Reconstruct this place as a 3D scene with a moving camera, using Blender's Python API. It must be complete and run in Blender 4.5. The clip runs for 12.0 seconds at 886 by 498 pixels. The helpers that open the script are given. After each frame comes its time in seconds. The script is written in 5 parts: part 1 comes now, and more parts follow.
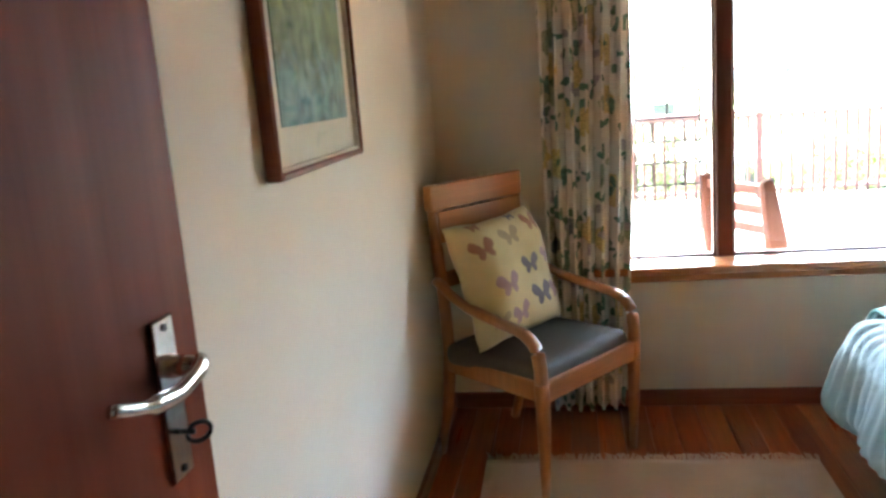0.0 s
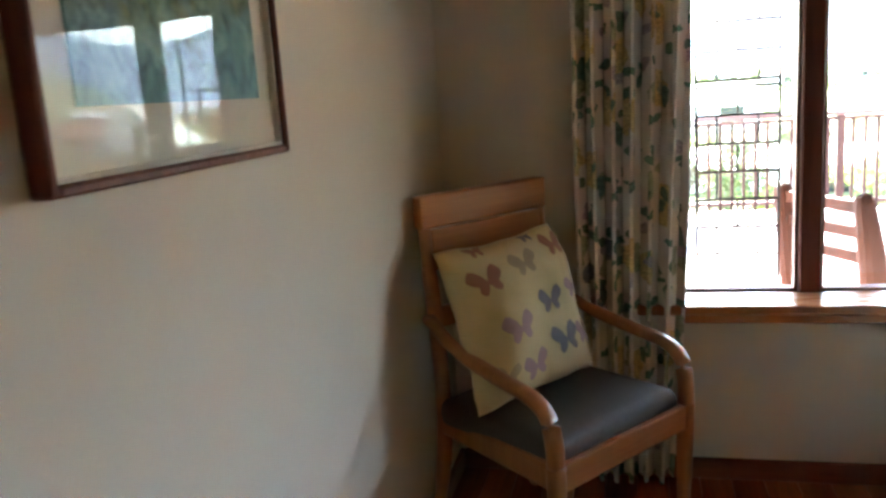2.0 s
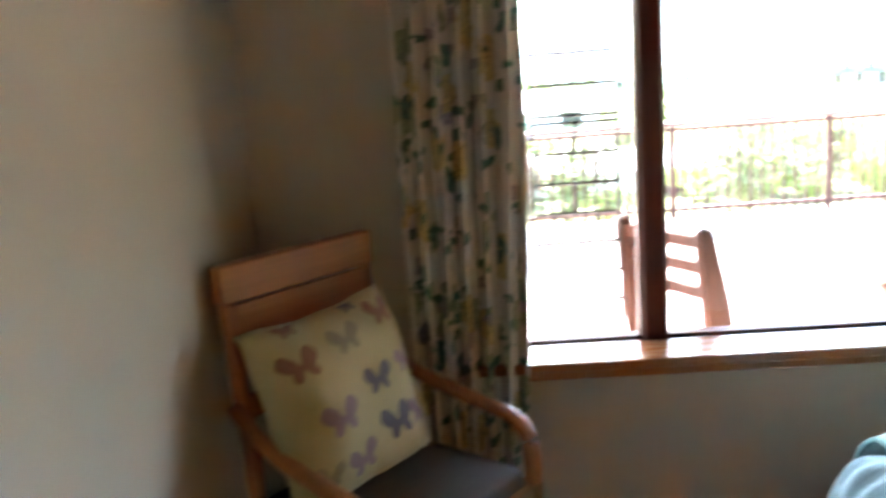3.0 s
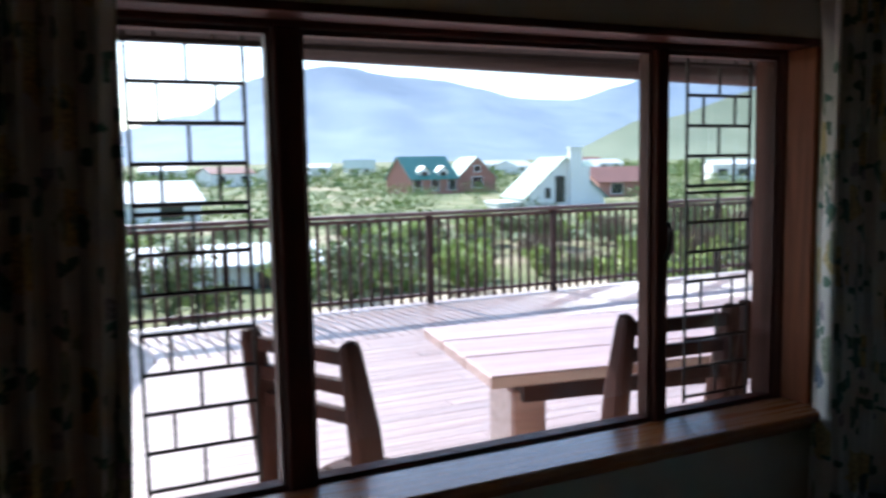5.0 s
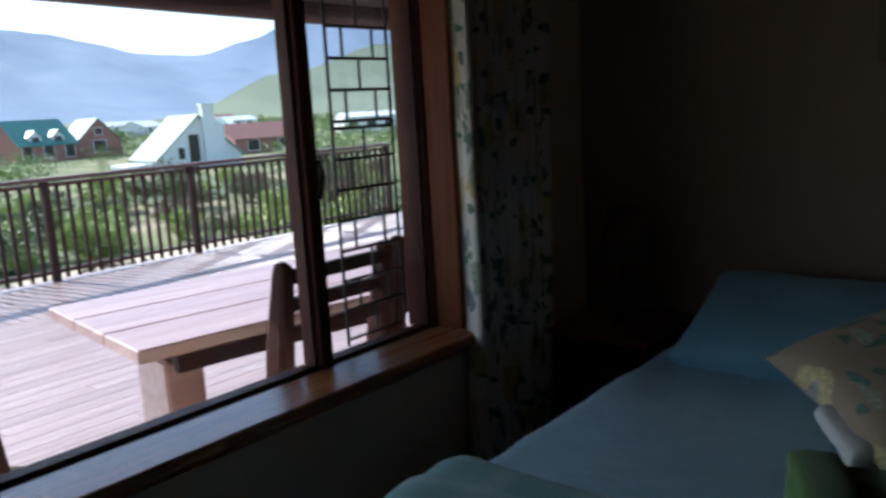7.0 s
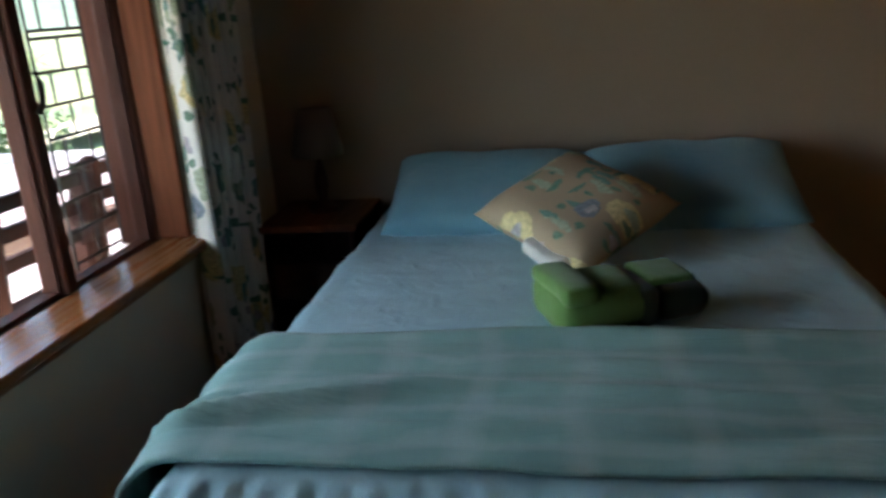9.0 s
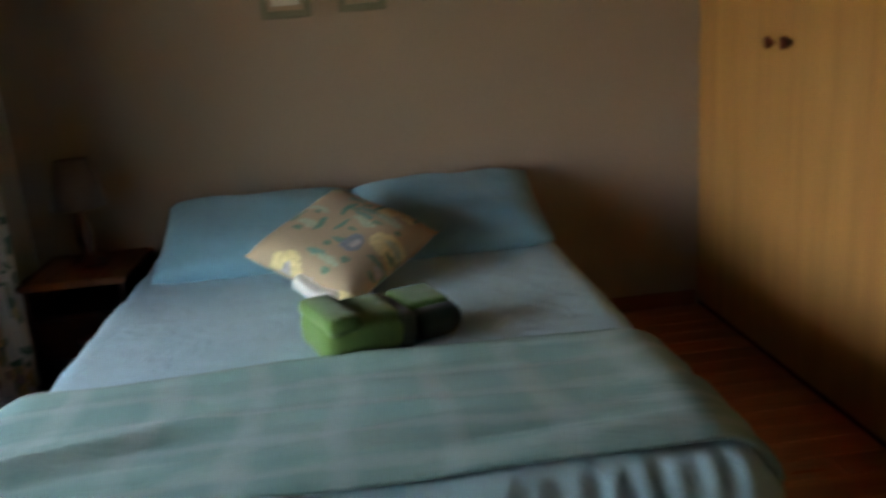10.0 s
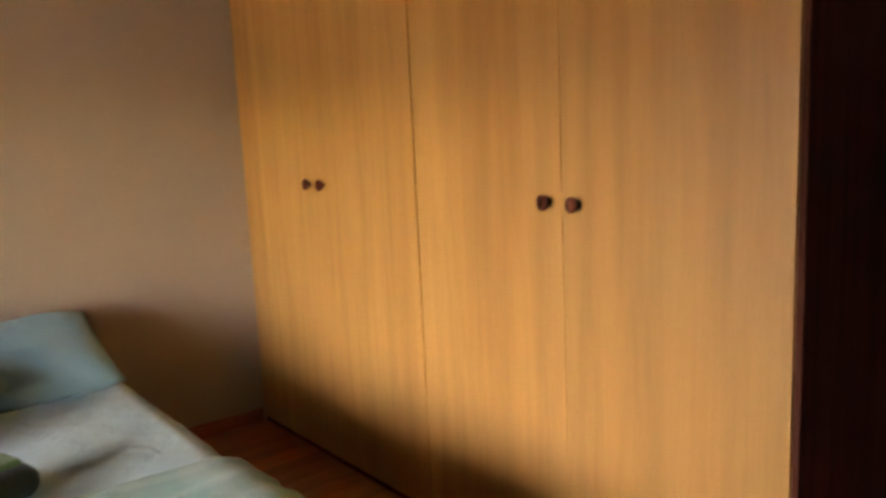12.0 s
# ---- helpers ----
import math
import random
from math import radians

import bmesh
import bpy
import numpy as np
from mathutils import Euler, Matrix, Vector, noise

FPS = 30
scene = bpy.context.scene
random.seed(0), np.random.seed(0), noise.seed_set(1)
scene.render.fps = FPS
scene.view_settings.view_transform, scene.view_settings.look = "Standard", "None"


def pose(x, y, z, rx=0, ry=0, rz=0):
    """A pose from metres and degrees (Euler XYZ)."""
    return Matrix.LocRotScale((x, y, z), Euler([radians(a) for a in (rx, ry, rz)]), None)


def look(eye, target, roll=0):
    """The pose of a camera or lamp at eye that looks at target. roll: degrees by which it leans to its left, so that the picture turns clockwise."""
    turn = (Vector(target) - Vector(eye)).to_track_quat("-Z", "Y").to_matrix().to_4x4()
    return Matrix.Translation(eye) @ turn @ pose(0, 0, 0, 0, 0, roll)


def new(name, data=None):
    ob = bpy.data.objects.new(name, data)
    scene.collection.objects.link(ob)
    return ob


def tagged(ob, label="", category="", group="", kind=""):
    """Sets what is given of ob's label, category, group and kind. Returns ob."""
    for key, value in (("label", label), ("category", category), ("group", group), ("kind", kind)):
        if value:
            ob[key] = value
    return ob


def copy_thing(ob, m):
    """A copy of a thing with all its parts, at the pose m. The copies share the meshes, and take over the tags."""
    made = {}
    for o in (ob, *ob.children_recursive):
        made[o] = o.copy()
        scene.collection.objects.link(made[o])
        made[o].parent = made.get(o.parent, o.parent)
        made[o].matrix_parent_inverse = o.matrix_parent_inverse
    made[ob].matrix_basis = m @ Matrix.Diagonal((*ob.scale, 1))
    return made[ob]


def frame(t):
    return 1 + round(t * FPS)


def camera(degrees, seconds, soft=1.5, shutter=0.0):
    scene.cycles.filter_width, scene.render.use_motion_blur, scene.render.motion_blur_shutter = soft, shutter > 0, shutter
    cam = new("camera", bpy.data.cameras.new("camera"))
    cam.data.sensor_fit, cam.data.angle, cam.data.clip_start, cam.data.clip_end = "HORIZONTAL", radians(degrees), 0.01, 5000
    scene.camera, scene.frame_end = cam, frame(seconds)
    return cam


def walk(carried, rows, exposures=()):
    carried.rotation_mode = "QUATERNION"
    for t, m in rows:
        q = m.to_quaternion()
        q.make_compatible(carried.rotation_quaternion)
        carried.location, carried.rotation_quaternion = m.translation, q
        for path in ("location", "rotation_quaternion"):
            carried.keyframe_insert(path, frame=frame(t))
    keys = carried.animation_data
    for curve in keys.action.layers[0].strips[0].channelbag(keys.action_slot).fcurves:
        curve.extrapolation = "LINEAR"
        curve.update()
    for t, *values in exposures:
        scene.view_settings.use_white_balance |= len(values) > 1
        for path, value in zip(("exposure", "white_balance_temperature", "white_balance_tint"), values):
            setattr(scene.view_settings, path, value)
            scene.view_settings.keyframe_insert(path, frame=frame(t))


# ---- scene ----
cam = camera(58.0, 12.0, soft=2.8, shutter=0.5)
PATH = [
    (0, (0.578, -3.529, 1.439), (0.251, -1.595, 1.045), -4.5),
    (0.5, (0.548, -3.362, 1.419), (0.268, -1.426, 1.004), -5.5),
    (1, (0.521, -3.171, 1.399), (0.312, -1.232, 0.958), -6.7),
    (1.5, (0.568, -3.007, 1.377), (0.32, -1.068, 0.954), -6.0),
    (2, (0.652, -2.828, 1.373), (0.181, -0.922, 0.991), -3.9),
    (2.5, (0.631, -2.588, 1.38), (0.154, -0.683, 1.0), -3.5),
    (3, (0.702, -2.476, 1.465), (0.588, -0.518, 1.072), -4.3),
    (3.2, (0.706, -2.405, 1.495), (0.734, -0.441, 1.115), -4.1),
    (4.8, (0.699, -1.989, 1.438), (1.423, -0.133, 1.260), -1.3),
    (5, (0.722, -1.918, 1.431), (1.566, -0.116, 1.225), -1.1),
    (5.5, (0.762, -1.761, 1.422), (1.756, -0.034, 1.257), -2.6),
    (6, (0.794, -1.688, 1.408), (1.932, -0.054, 1.220), -3.1),
    (6.5, (0.830, -1.689, 1.388), (2.174, -0.228, 1.140), -3.6),
    (7, (0.816, -1.760, 1.374), (2.330, -0.499, 1.028), -3.3),
    (7.2, (0.801, -1.787, 1.373), (2.345, -0.564, 1.024), -3.2),
    (8.8, (0.402, -1.427, 1.348), (2.275, -1.020, 0.774), -5.1),
    (9, (0.387, -1.432, 1.351), (2.269, -1.108, 0.759), -4.3),
    (9.5, (0.332, -1.482, 1.356), (2.242, -1.371, 0.782), -4.4),
    (10, (0.272, -1.535, 1.374), (2.189, -1.712, 0.831), -4.6),
    (10.5, (0.225, -1.524, 1.416), (2.075, -2.097, 0.915), -4.6),
    (11, (0.195, -1.466, 1.438), (1.949, -2.306, 0.973), -4.6),
    (11.2, (0.181, -1.444, 1.443), (1.880, -2.401, 1.000), -3.8),
    (11.4, (0.165, -1.425, 1.451), (1.815, -2.480, 1.043), -2.7),
    (11.8, (0.133, -1.394, 1.470), (1.707, -2.573, 1.109), -2.4),
    (12, (0.120, -1.384, 1.477), (1.665, -2.611, 1.146), -2.7),
]
EXPOSURES = [
    (0, 6.35, 6450, 11), (1.5, 5.7, 6350, 11), (2.6, 5.45, 6350, 11), (3.2, 5.45, 6300, 10), (4.7, 1.95, 5600, 10), (5.5, 1.6, 5600, 10), (7.2, 1.35, 5600, 10),
    (8.8, 3.1, 6000, 5), (9.5, 3.6, 6100, 5), (10.5, 4.35, 7300, 15), (11.2, 4.92, 7800, 17), (12, 5.35, 8300, 19),
]
walk(cam, [(t, look(eye, target, roll)) for t, eye, target, roll in PATH], EXPOSURES)

# ---- light ----
SUN_ELEV, SUN_AZ = radians(40), radians(-10)  # azimuth from +y towards +x
world = bpy.data.worlds.new("sky")
scene.world = world
world.use_nodes = True
wn = world.node_tree
sky = wn.nodes.new("ShaderNodeTexSky")
sky.sky_type = "NISHITA"
sky.sun_disc = False
sky.sun_elevation = SUN_ELEV
sky.sun_rotation = SUN_AZ
wn.links.new(sky.outputs[0], wn.nodes["Background"].inputs[0])
wn.nodes["Background"].inputs[1].default_value = 0.12
sun_data = bpy.data.lights.new("sun", "SUN")
sun_data.energy, sun_data.angle, sun_data.color = 4.0, radians(0.53), (1.0, 0.95, 0.88)
sun = new("sun", sun_data)
to_sun = Vector((math.sin(SUN_AZ) * math.cos(SUN_ELEV), math.cos(SUN_AZ) * math.cos(SUN_ELEV), math.sin(SUN_ELEV)))
sun.matrix_world = look(to_sun * 40, (0, 0, 0))

# ---- materials ----
def material(name, rough=0.6, metal=0.0, spec=0.5):
    m = bpy.data.materials.new(name)
    m.use_nodes = True
    b = m.node_tree.nodes["Principled BSDF"]
    b.inputs["Roughness"].default_value = rough
    b.inputs["Metallic"].default_value = metal
    b.inputs["Specular IOR Level"].default_value = spec
    return m, m.node_tree, b


def add(nt, kind, **values):
    n = nt.nodes.new("ShaderNode" + kind)
    for key, v in values.items():
        n.inputs[key.replace("_", " ")].default_value = v
    return n


def coords(nt, scale=(1, 1, 1), source="Object", rot=(0, 0, 0), offset_random=False):
    c = nt.nodes.new("ShaderNodeTexCoord")
    mp = nt.nodes.new("ShaderNodeMapping")
    mp.inputs["Scale"].default_value = scale
    mp.inputs["Rotation"].default_value = rot
    nt.links.new(c.outputs[source], mp.inputs["Vector"])
    if offset_random:
        info = nt.nodes.new("ShaderNodeObjectInfo")
        mul = nt.nodes.new("ShaderNodeVectorMath")
        mul.operation = "SCALE"
        mul.inputs[0].default_value = (37.0, 19.0, 53.0)
        nt.links.new(info.outputs["Random"], mul.inputs["Scale"])
        nt.links.new(mul.outputs[0], mp.inputs["Location"])
    return mp.outputs[0]


def noise_tex(nt, vec, scale, detail=4.0, rough=0.55, dist=0.0):
    n = add(nt, "TexNoise", Scale=scale, Detail=detail, Roughness=rough, Distortion=dist)
    nt.links.new(vec, n.inputs["Vector"])
    return n.outputs["Fac"]


def ramp(nt, fac, stops):
    r = nt.nodes.new("ShaderNodeValToRGB")
    el = r.color_ramp.elements
    while len(el) < len(stops):
        el.new(0.5)
    for e, (p, c) in zip(el, stops):
        e.position, e.color = p, (*c, 1)
    nt.links.new(fac, r.inputs[0])
    return r.outputs[0]


def mix(nt, fac, a, b, mode="MIX"):
    n = nt.nodes.new("ShaderNodeMixRGB")
    n.blend_type = mode
    for slot, v in (("Fac", fac), ("Color1", a), ("Color2", b)):
        if isinstance(v, (int, float)):
            n.inputs[slot].default_value = v
        elif isinstance(v, tuple):
            n.inputs[slot].default_value = (*v, 1)
        else:
            nt.links.new(v, n.inputs[slot])
    return n.outputs[0]


def bump(nt, b, height, strength=0.3, distance=0.01):
    n = add(nt, "Bump", Strength=strength, Distance=distance)
    nt.links.new(height, n.inputs["Height"])
    nt.links.new(n.outputs[0], b.inputs["Normal"])


def math_node(nt, op, a, b=None):
    n = nt.nodes.new("ShaderNodeMath")
    n.operation = op
    for i, v in ((0, a), (1, b)):
        if v is None:
            continue
        if isinstance(v, (int, float)):
            n.inputs[i].default_value = v
        else:
            nt.links.new(v, n.inputs[i])
    return n.outputs[0]


def wood(name, dark, light, axis="z", grain=1.0, rough=0.4, vary=0.0, spec=0.4, coat=0.0, streaky=0.75):
    m, nt, b = material(name, rough, 0, spec)
    lo, hi = 1.3 * grain, 22 * grain
    sc = {"x": (lo, hi, hi), "y": (hi, lo, hi), "z": (hi, hi, lo)}[axis]
    v = coords(nt, sc, offset_random=True)
    broad = noise_tex(nt, v, 0.35, 3, 0.5, 0.6)
    fine = noise_tex(nt, v, 2.2, 6, 0.65, 0.3)
    col = ramp(nt, broad, [(0.3, dark), (0.7, light)])
    streak = ramp(nt, fine, [(0.35, (0.62, 0.6, 0.58)), (0.62, (1.06, 1.05, 1.04))])
    col = mix(nt, streaky, col, streak, "MULTIPLY")
    if vary:
        info = nt.nodes.new("ShaderNodeObjectInfo")
        tint = ramp(nt, info.outputs["Random"], [(0.0, (1 - vary,) * 3), (1.0, (1 + vary * 0.4, 1 + vary * 0.3, 1 + vary * 0.2))])
        col = mix(nt, 1.0, col, tint, "MULTIPLY")
    nt.links.new(col, b.inputs["Base Color"])
    r = ramp(nt, fine, [(0.2, (rough + 0.12,) * 3), (0.8, (max(rough - 0.08, 0.05),) * 3)])
    nt.links.new(r, b.inputs["Roughness"])
    b.inputs["Coat Weight"].default_value = coat
    b.inputs["Coat Roughness"].default_value = 0.15
    bump(nt, b, fine, 0.15, 0.003)
    return m


def plaster(name, c, rough=0.85, stain=0.07):
    m, nt, b = material(name, rough, 0, 0.3)
    v = coords(nt)
    big = noise_tex(nt, v, 1.2, 4, 0.6)
    fine = noise_tex(nt, v, 140, 3, 0.6)
    mid = noise_tex(nt, v, 18, 3, 0.6)
    dark = tuple(x * (1 - stain) for x in c)
    nt.links.new(ramp(nt, big, [(0.3, dark), (0.65, c)]), b.inputs["Base Color"])
    h = mix(nt, 0.6, fine, mid)
    bump(nt, b, h, 0.25, 0.002)
    return m


def cloth(name, c, c2=None, weave=600, rough=0.9, fold=0.0, source="Object", sheen=0.2):
    m, nt, b = material(name, rough, 0, 0.2)
    v = coords(nt, source=source)
    big = noise_tex(nt, v, 5, 4, 0.6)
    fine = noise_tex(nt, v, weave, 2, 0.5)
    c2 = c2 or tuple(x * 0.8 for x in c)
    nt.links.new(ramp(nt, big, [(0.32, c2), (0.68, c)]), b.inputs["Base Color"])
    h = fine
    if fold:
        wr = noise_tex(nt, v, 9, 3, 0.5, 1.2)
        h = mix(nt, 0.06, wr, fine)
        bump(nt, b, h, fold, 0.02)
    else:
        bump(nt, b, h, 0.2, 0.002)
    b.inputs["Sheen Weight"].default_value = sheen
    return m


def plain(name, c, rough=0.5, metal=0.0, var=0.15, scale=12):
    m, nt, b = material(name, rough, metal)
    v = coords(nt)
    f = noise_tex(nt, v, scale, 5, 0.6)
    nt.links.new(ramp(nt, f, [(0.3, tuple(x * (1 - var) for x in c)), (0.7, tuple(min(1, x * (1 + var * 0.4)) for x in c))]), b.inputs["Base Color"])
    r = ramp(nt, noise_tex(nt, v, scale * 4, 3), [(0.3, (rough * 0.8,) * 3), (0.7, (min(1, rough * 1.15),) * 3)])
    nt.links.new(r, b.inputs["Roughness"])
    return m


def floral(name, base, size=1.0, density=1.0):
    """Cream furnishing cotton with green leaf sprays, blue and yellow blooms, printed by cloth coordinates in metres."""
    m, nt, b = material(name, 0.9, 0, 0.2)
    v = coords(nt, (1, 1, 1), "UV")
    warp = add(nt, "TexNoise", Scale=22.0 / size, Detail=3.0)
    nt.links.new(v, warp.inputs["Vector"])
    vm = nt.nodes.new("ShaderNodeVectorMath")
    vm.operation = "MULTIPLY_ADD"
    vm.inputs[1].default_value = (0.045 * size,) * 3
    nt.links.new(warp.outputs["Color"], vm.inputs[0])
    nt.links.new(v, vm.inputs[2])
    wv = vm.outputs[0]
    col = mix(nt, noise_tex(nt, v, 9 / size), base, tuple(x * 0.93 for x in base))

    def blotch(col, scale, radius, colour, keep, shift, stretch=(1, 1, 1)):
        mp = nt.nodes.new("ShaderNodeMapping")
        mp.inputs["Location"].default_value = (shift, shift * 1.7, 0)
        mp.inputs["Scale"].default_value = stretch
        mp.inputs["Rotation"].default_value = (0, 0, shift)
        nt.links.new(wv, mp.inputs["Vector"])
        vo = add(nt, "TexVoronoi", Scale=scale / size, Randomness=0.9)
        vo.voronoi_dimensions = "2D"
        nt.links.new(mp.outputs[0], vo.inputs["Vector"])
        inside = math_node(nt, "LESS_THAN", vo.outputs["Distance"], radius)
        sep = nt.nodes.new("ShaderNodeSeparateColor")
        nt.links.new(vo.outputs["Color"], sep.inputs[0])
        chosen = math_node(nt, "LESS_THAN", sep.outputs[0], keep * density)
        petal = noise_tex(nt, v, 160 / size, 2)
        shade = ramp(nt, petal, [(0.35, tuple(x * 0.7 for x in colour)), (0.65, tuple(min(1, x * 1.25) for x in colour))])
        return mix(nt, math_node(nt, "MULTIPLY", inside, chosen), col, shade)

    col = blotch(col, 8, 0.34, (0.66, 0.56, 0.29), 0.40, 3.3, (1.3, 0.9, 1))
    col = blotch(col, 9, 0.27, (0.40, 0.44, 0.31), 0.30, 0.7, (2.8, 0.8, 1))
    col = blotch(col, 11, 0.24, (0.14, 0.26, 0.20), 0.32, 2.1, (0.75, 2.4, 1))
    col = blotch(col, 10, 0.22, (0.17, 0.29, 0.24), 0.30, 1.1, (2.4, 0.8, 1))
    col = blotch(col, 17, 0.22, (0.16, 0.25, 0.18), 0.26, 5.9, (1.8, 1.0, 1))
    col = blotch(col, 7.5, 0.22, (0.22, 0.25, 0.29), 0.10, 5.2)
    col = blotch(col, 14, 0.20, (0.44, 0.40, 0.42), 0.20, 4.4)
    nt.links.new(col, b.inputs["Base Color"])
    bump(nt, b, noise_tex(nt, v, 700, 2), 0.2, 0.001)
    return m


def leafy(name, c1, c2):
    m, nt, b = material(name, 0.6, 0, 0.3)
    g = nt.nodes.new("ShaderNodeNewGeometry")
    col = ramp(nt, g.outputs["Random Per Island"], [(0.0, c1), (1.0, c2)])
    nt.links.new(col, b.inputs["Base Color"])
    return m


def glass_material(name, gloss=1.0):
    m = bpy.data.materials.new(name)
    m.use_nodes = True
    nt = m.node_tree
    nt.nodes.remove(nt.nodes["Principled BSDF"])
    out = nt.nodes["Material Output"]
    tr = nt.nodes.new("ShaderNodeBsdfTransparent")
    tr.inputs[0].default_value = (0.97, 0.98, 0.975, 1)
    gl = nt.nodes.new("ShaderNodeBsdfGlossy")
    gl.inputs["Roughness"].default_value = 0.01
    lw = nt.nodes.new("ShaderNodeLayerWeight")
    lw.inputs[0].default_value = 0.5
    schlick = math_node(nt, "ADD", math_node(nt, "MULTIPLY", math_node(nt, "POWER", lw.outputs["Facing"], 4.6), 0.85), 0.022)
    schlick = math_node(nt, "MULTIPLY", schlick, gloss)
    ms = nt.nodes.new("ShaderNodeMixShader")
    nt.links.new(schlick, ms.inputs[0])
    nt.links.new(tr.outputs[0], ms.inputs[1])
    nt.links.new(gl.outputs[0], ms.inputs[2])
    nt.links.new(ms.outputs[0], out.inputs[0])
    return m


M_WALL = plaster("cream_plaster", (0.67, 0.615, 0.51))
# east wall plaster, browned and darkened to stand in for weaker light there
M_WALL_SHADED = plaster("shaded_tan_plaster", (0.355, 0.264, 0.196))
M_CEIL = wood("ceiling_boards", (0.10, 0.045, 0.025), (0.17, 0.08, 0.04), "x", 0.7, 0.5)
M_HALL = plaster("hall_plaster", (0.70, 0.67, 0.62))
M_FLOOR = wood("pine_floor", (0.36, 0.085, 0.021), (0.58, 0.17, 0.043), "y", 0.8, 0.30, 0.25, 0.5, 0.3)
M_SKIRT = wood("skirting_wood", (0.19, 0.06, 0.022), (0.30, 0.105, 0.04), "x", 1.0, 0.4)
M_SKIRT_Y = wood("skirting_wood_long", (0.19, 0.06, 0.022), (0.30, 0.105, 0.04), "y", 1.0, 0.4)
M_SILL = wood("sill_pine", (0.29, 0.105, 0.032), (0.42, 0.175, 0.06), "x", 0.9, 0.26, 0, 0.4, 0.15)
M_FRAME = wood("window_meranti", (0.075, 0.02, 0.011), (0.12, 0.035, 0.019), "z", 1.0, 0.5, 0, 0.2)
M_FRAME_X = wood("window_meranti_rail", (0.075, 0.02, 0.011), (0.12, 0.035, 0.019), "x", 1.0, 0.5, 0, 0.2)
M_CASING = wood("casing_wood", (0.20, 0.055, 0.018), (0.30, 0.09, 0.03), "z", 1.0, 0.5, 0, 0.2)
M_DOOR = wood("door_mahogany", (0.155, 0.031, 0.012), (0.215, 0.050, 0.020), "z", 0.35, 0.48, 0, 0.07, 0.0, 0.5)
M_CHAIR = wood("beech", (0.36, 0.135, 0.038), (0.50, 0.215, 0.07), "z", 1.0, 0.36, 0.04, 0.45, 0.15, 0.4)
M_CHAIR_X = wood("beech_rail", (0.36, 0.135, 0.038), (0.50, 0.215, 0.07), "x", 1.0, 0.36, 0.04, 0.45, 0.15, 0.4)
M_SEAT = plain("grey_vinyl", (0.10, 0.082, 0.054), 0.62, 0, 0.12, 60)
M_WARD = wood("wardrobe_pine", (0.44, 0.21, 0.062), (0.55, 0.285, 0.09), "z", 0.26, 0.42, 0.05, 0.4, 0.0, 0.45)
M_WARD_SIDE = wood("wardrobe_dark_side", (0.075, 0.02, 0.013), (0.11, 0.032, 0.02), "z", 0.8, 0.75, 0, 0.08)
M_KNOB = wood("knob_wood", (0.12, 0.026, 0.013), (0.18, 0.045, 0.024), "z", 2.0, 0.5, 0, 0.15)
M_CHROME = plain("worn_chrome", (0.72, 0.70, 0.67), 0.18, 1.0, 0.2, 90)
M_IRON = plain("black_iron", (0.02, 0.018, 0.017), 0.45, 0.6, 0.3, 60)
M_BARS = plain("grille_paint", (0.03, 0.027, 0.026), 0.5, 0.2, 0.2, 50)
M_GLASS = glass_material("clear_glass")
M_PICTURE_GLASS = glass_material("matt_picture_glass", 0.5)
M_CURTAIN = floral("floral_curtain_cotton", (0.79, 0.76, 0.69), 1.35, 0.95)
M_FLORAL2 = floral("floral_cushion_cotton", (0.42, 0.32, 0.215), 1.4, 1.1)
M_CUSH = cloth("butter_cotton", (0.62, 0.52, 0.27), (0.55, 0.45, 0.22), 500, 0.9, 0.15)
M_BF = [cloth("print_rust", (0.32, 0.14, 0.09), (0.40, 0.24, 0.15)), cloth("print_mauve", (0.30, 0.19, 0.19), (0.40, 0.28, 0.26)),
        cloth("print_slate", (0.15, 0.13, 0.14), (0.23, 0.20, 0.20)), cloth("print_olive", (0.36, 0.29, 0.17), (0.45, 0.37, 0.22))]
M_RUG = cloth("undyed_cotton_rug", (0.66, 0.57, 0.47), (0.58, 0.49, 0.40), 220, 0.95)
M_SHEET = cloth("pale_blue_cotton", (0.40, 0.61, 0.67), (0.35, 0.55, 0.61), 500, 0.9, 0.4)
def blanket_cloth():
    m, nt, b = material("teal_blanket_weave", 0.95, 0, 0.2)
    v = coords(nt)
    big = noise_tex(nt, v, 4, 4, 0.6)
    col = ramp(nt, big, [(0.3, (0.20, 0.355, 0.335)), (0.7, (0.285, 0.45, 0.42))])
    for along, sc in (("X", 15.0), ("Y", 9.0)):
        w = add(nt, "TexWave", Scale=sc / 6.28, Distortion=5.0, Detail=4.0)
        w.bands_direction = along
        nt.links.new(v, w.inputs["Vector"])
        band = ramp(nt, w.outputs["Fac"], [(0.70, (0, 0, 0)), (0.98, (1, 1, 1))])
        patch = noise_tex(nt, v, 3.1, 2)
        col = mix(nt, math_node(nt, "MULTIPLY", math_node(nt, "MULTIPLY", band, patch), 0.62), col, (0.46, 0.57, 0.56))
    nt.links.new(col, b.inputs["Base Color"])
    wr = noise_tex(nt, coords(nt, (14, 2.5, 6)), 1.0, 4, 0.6, 0.8)
    bump(nt, b, mix(nt, 0.06, wr, noise_tex(nt, v, 240, 2)), 0.4, 0.02)
    b.inputs["Sheen Weight"].default_value = 0.08
    return m


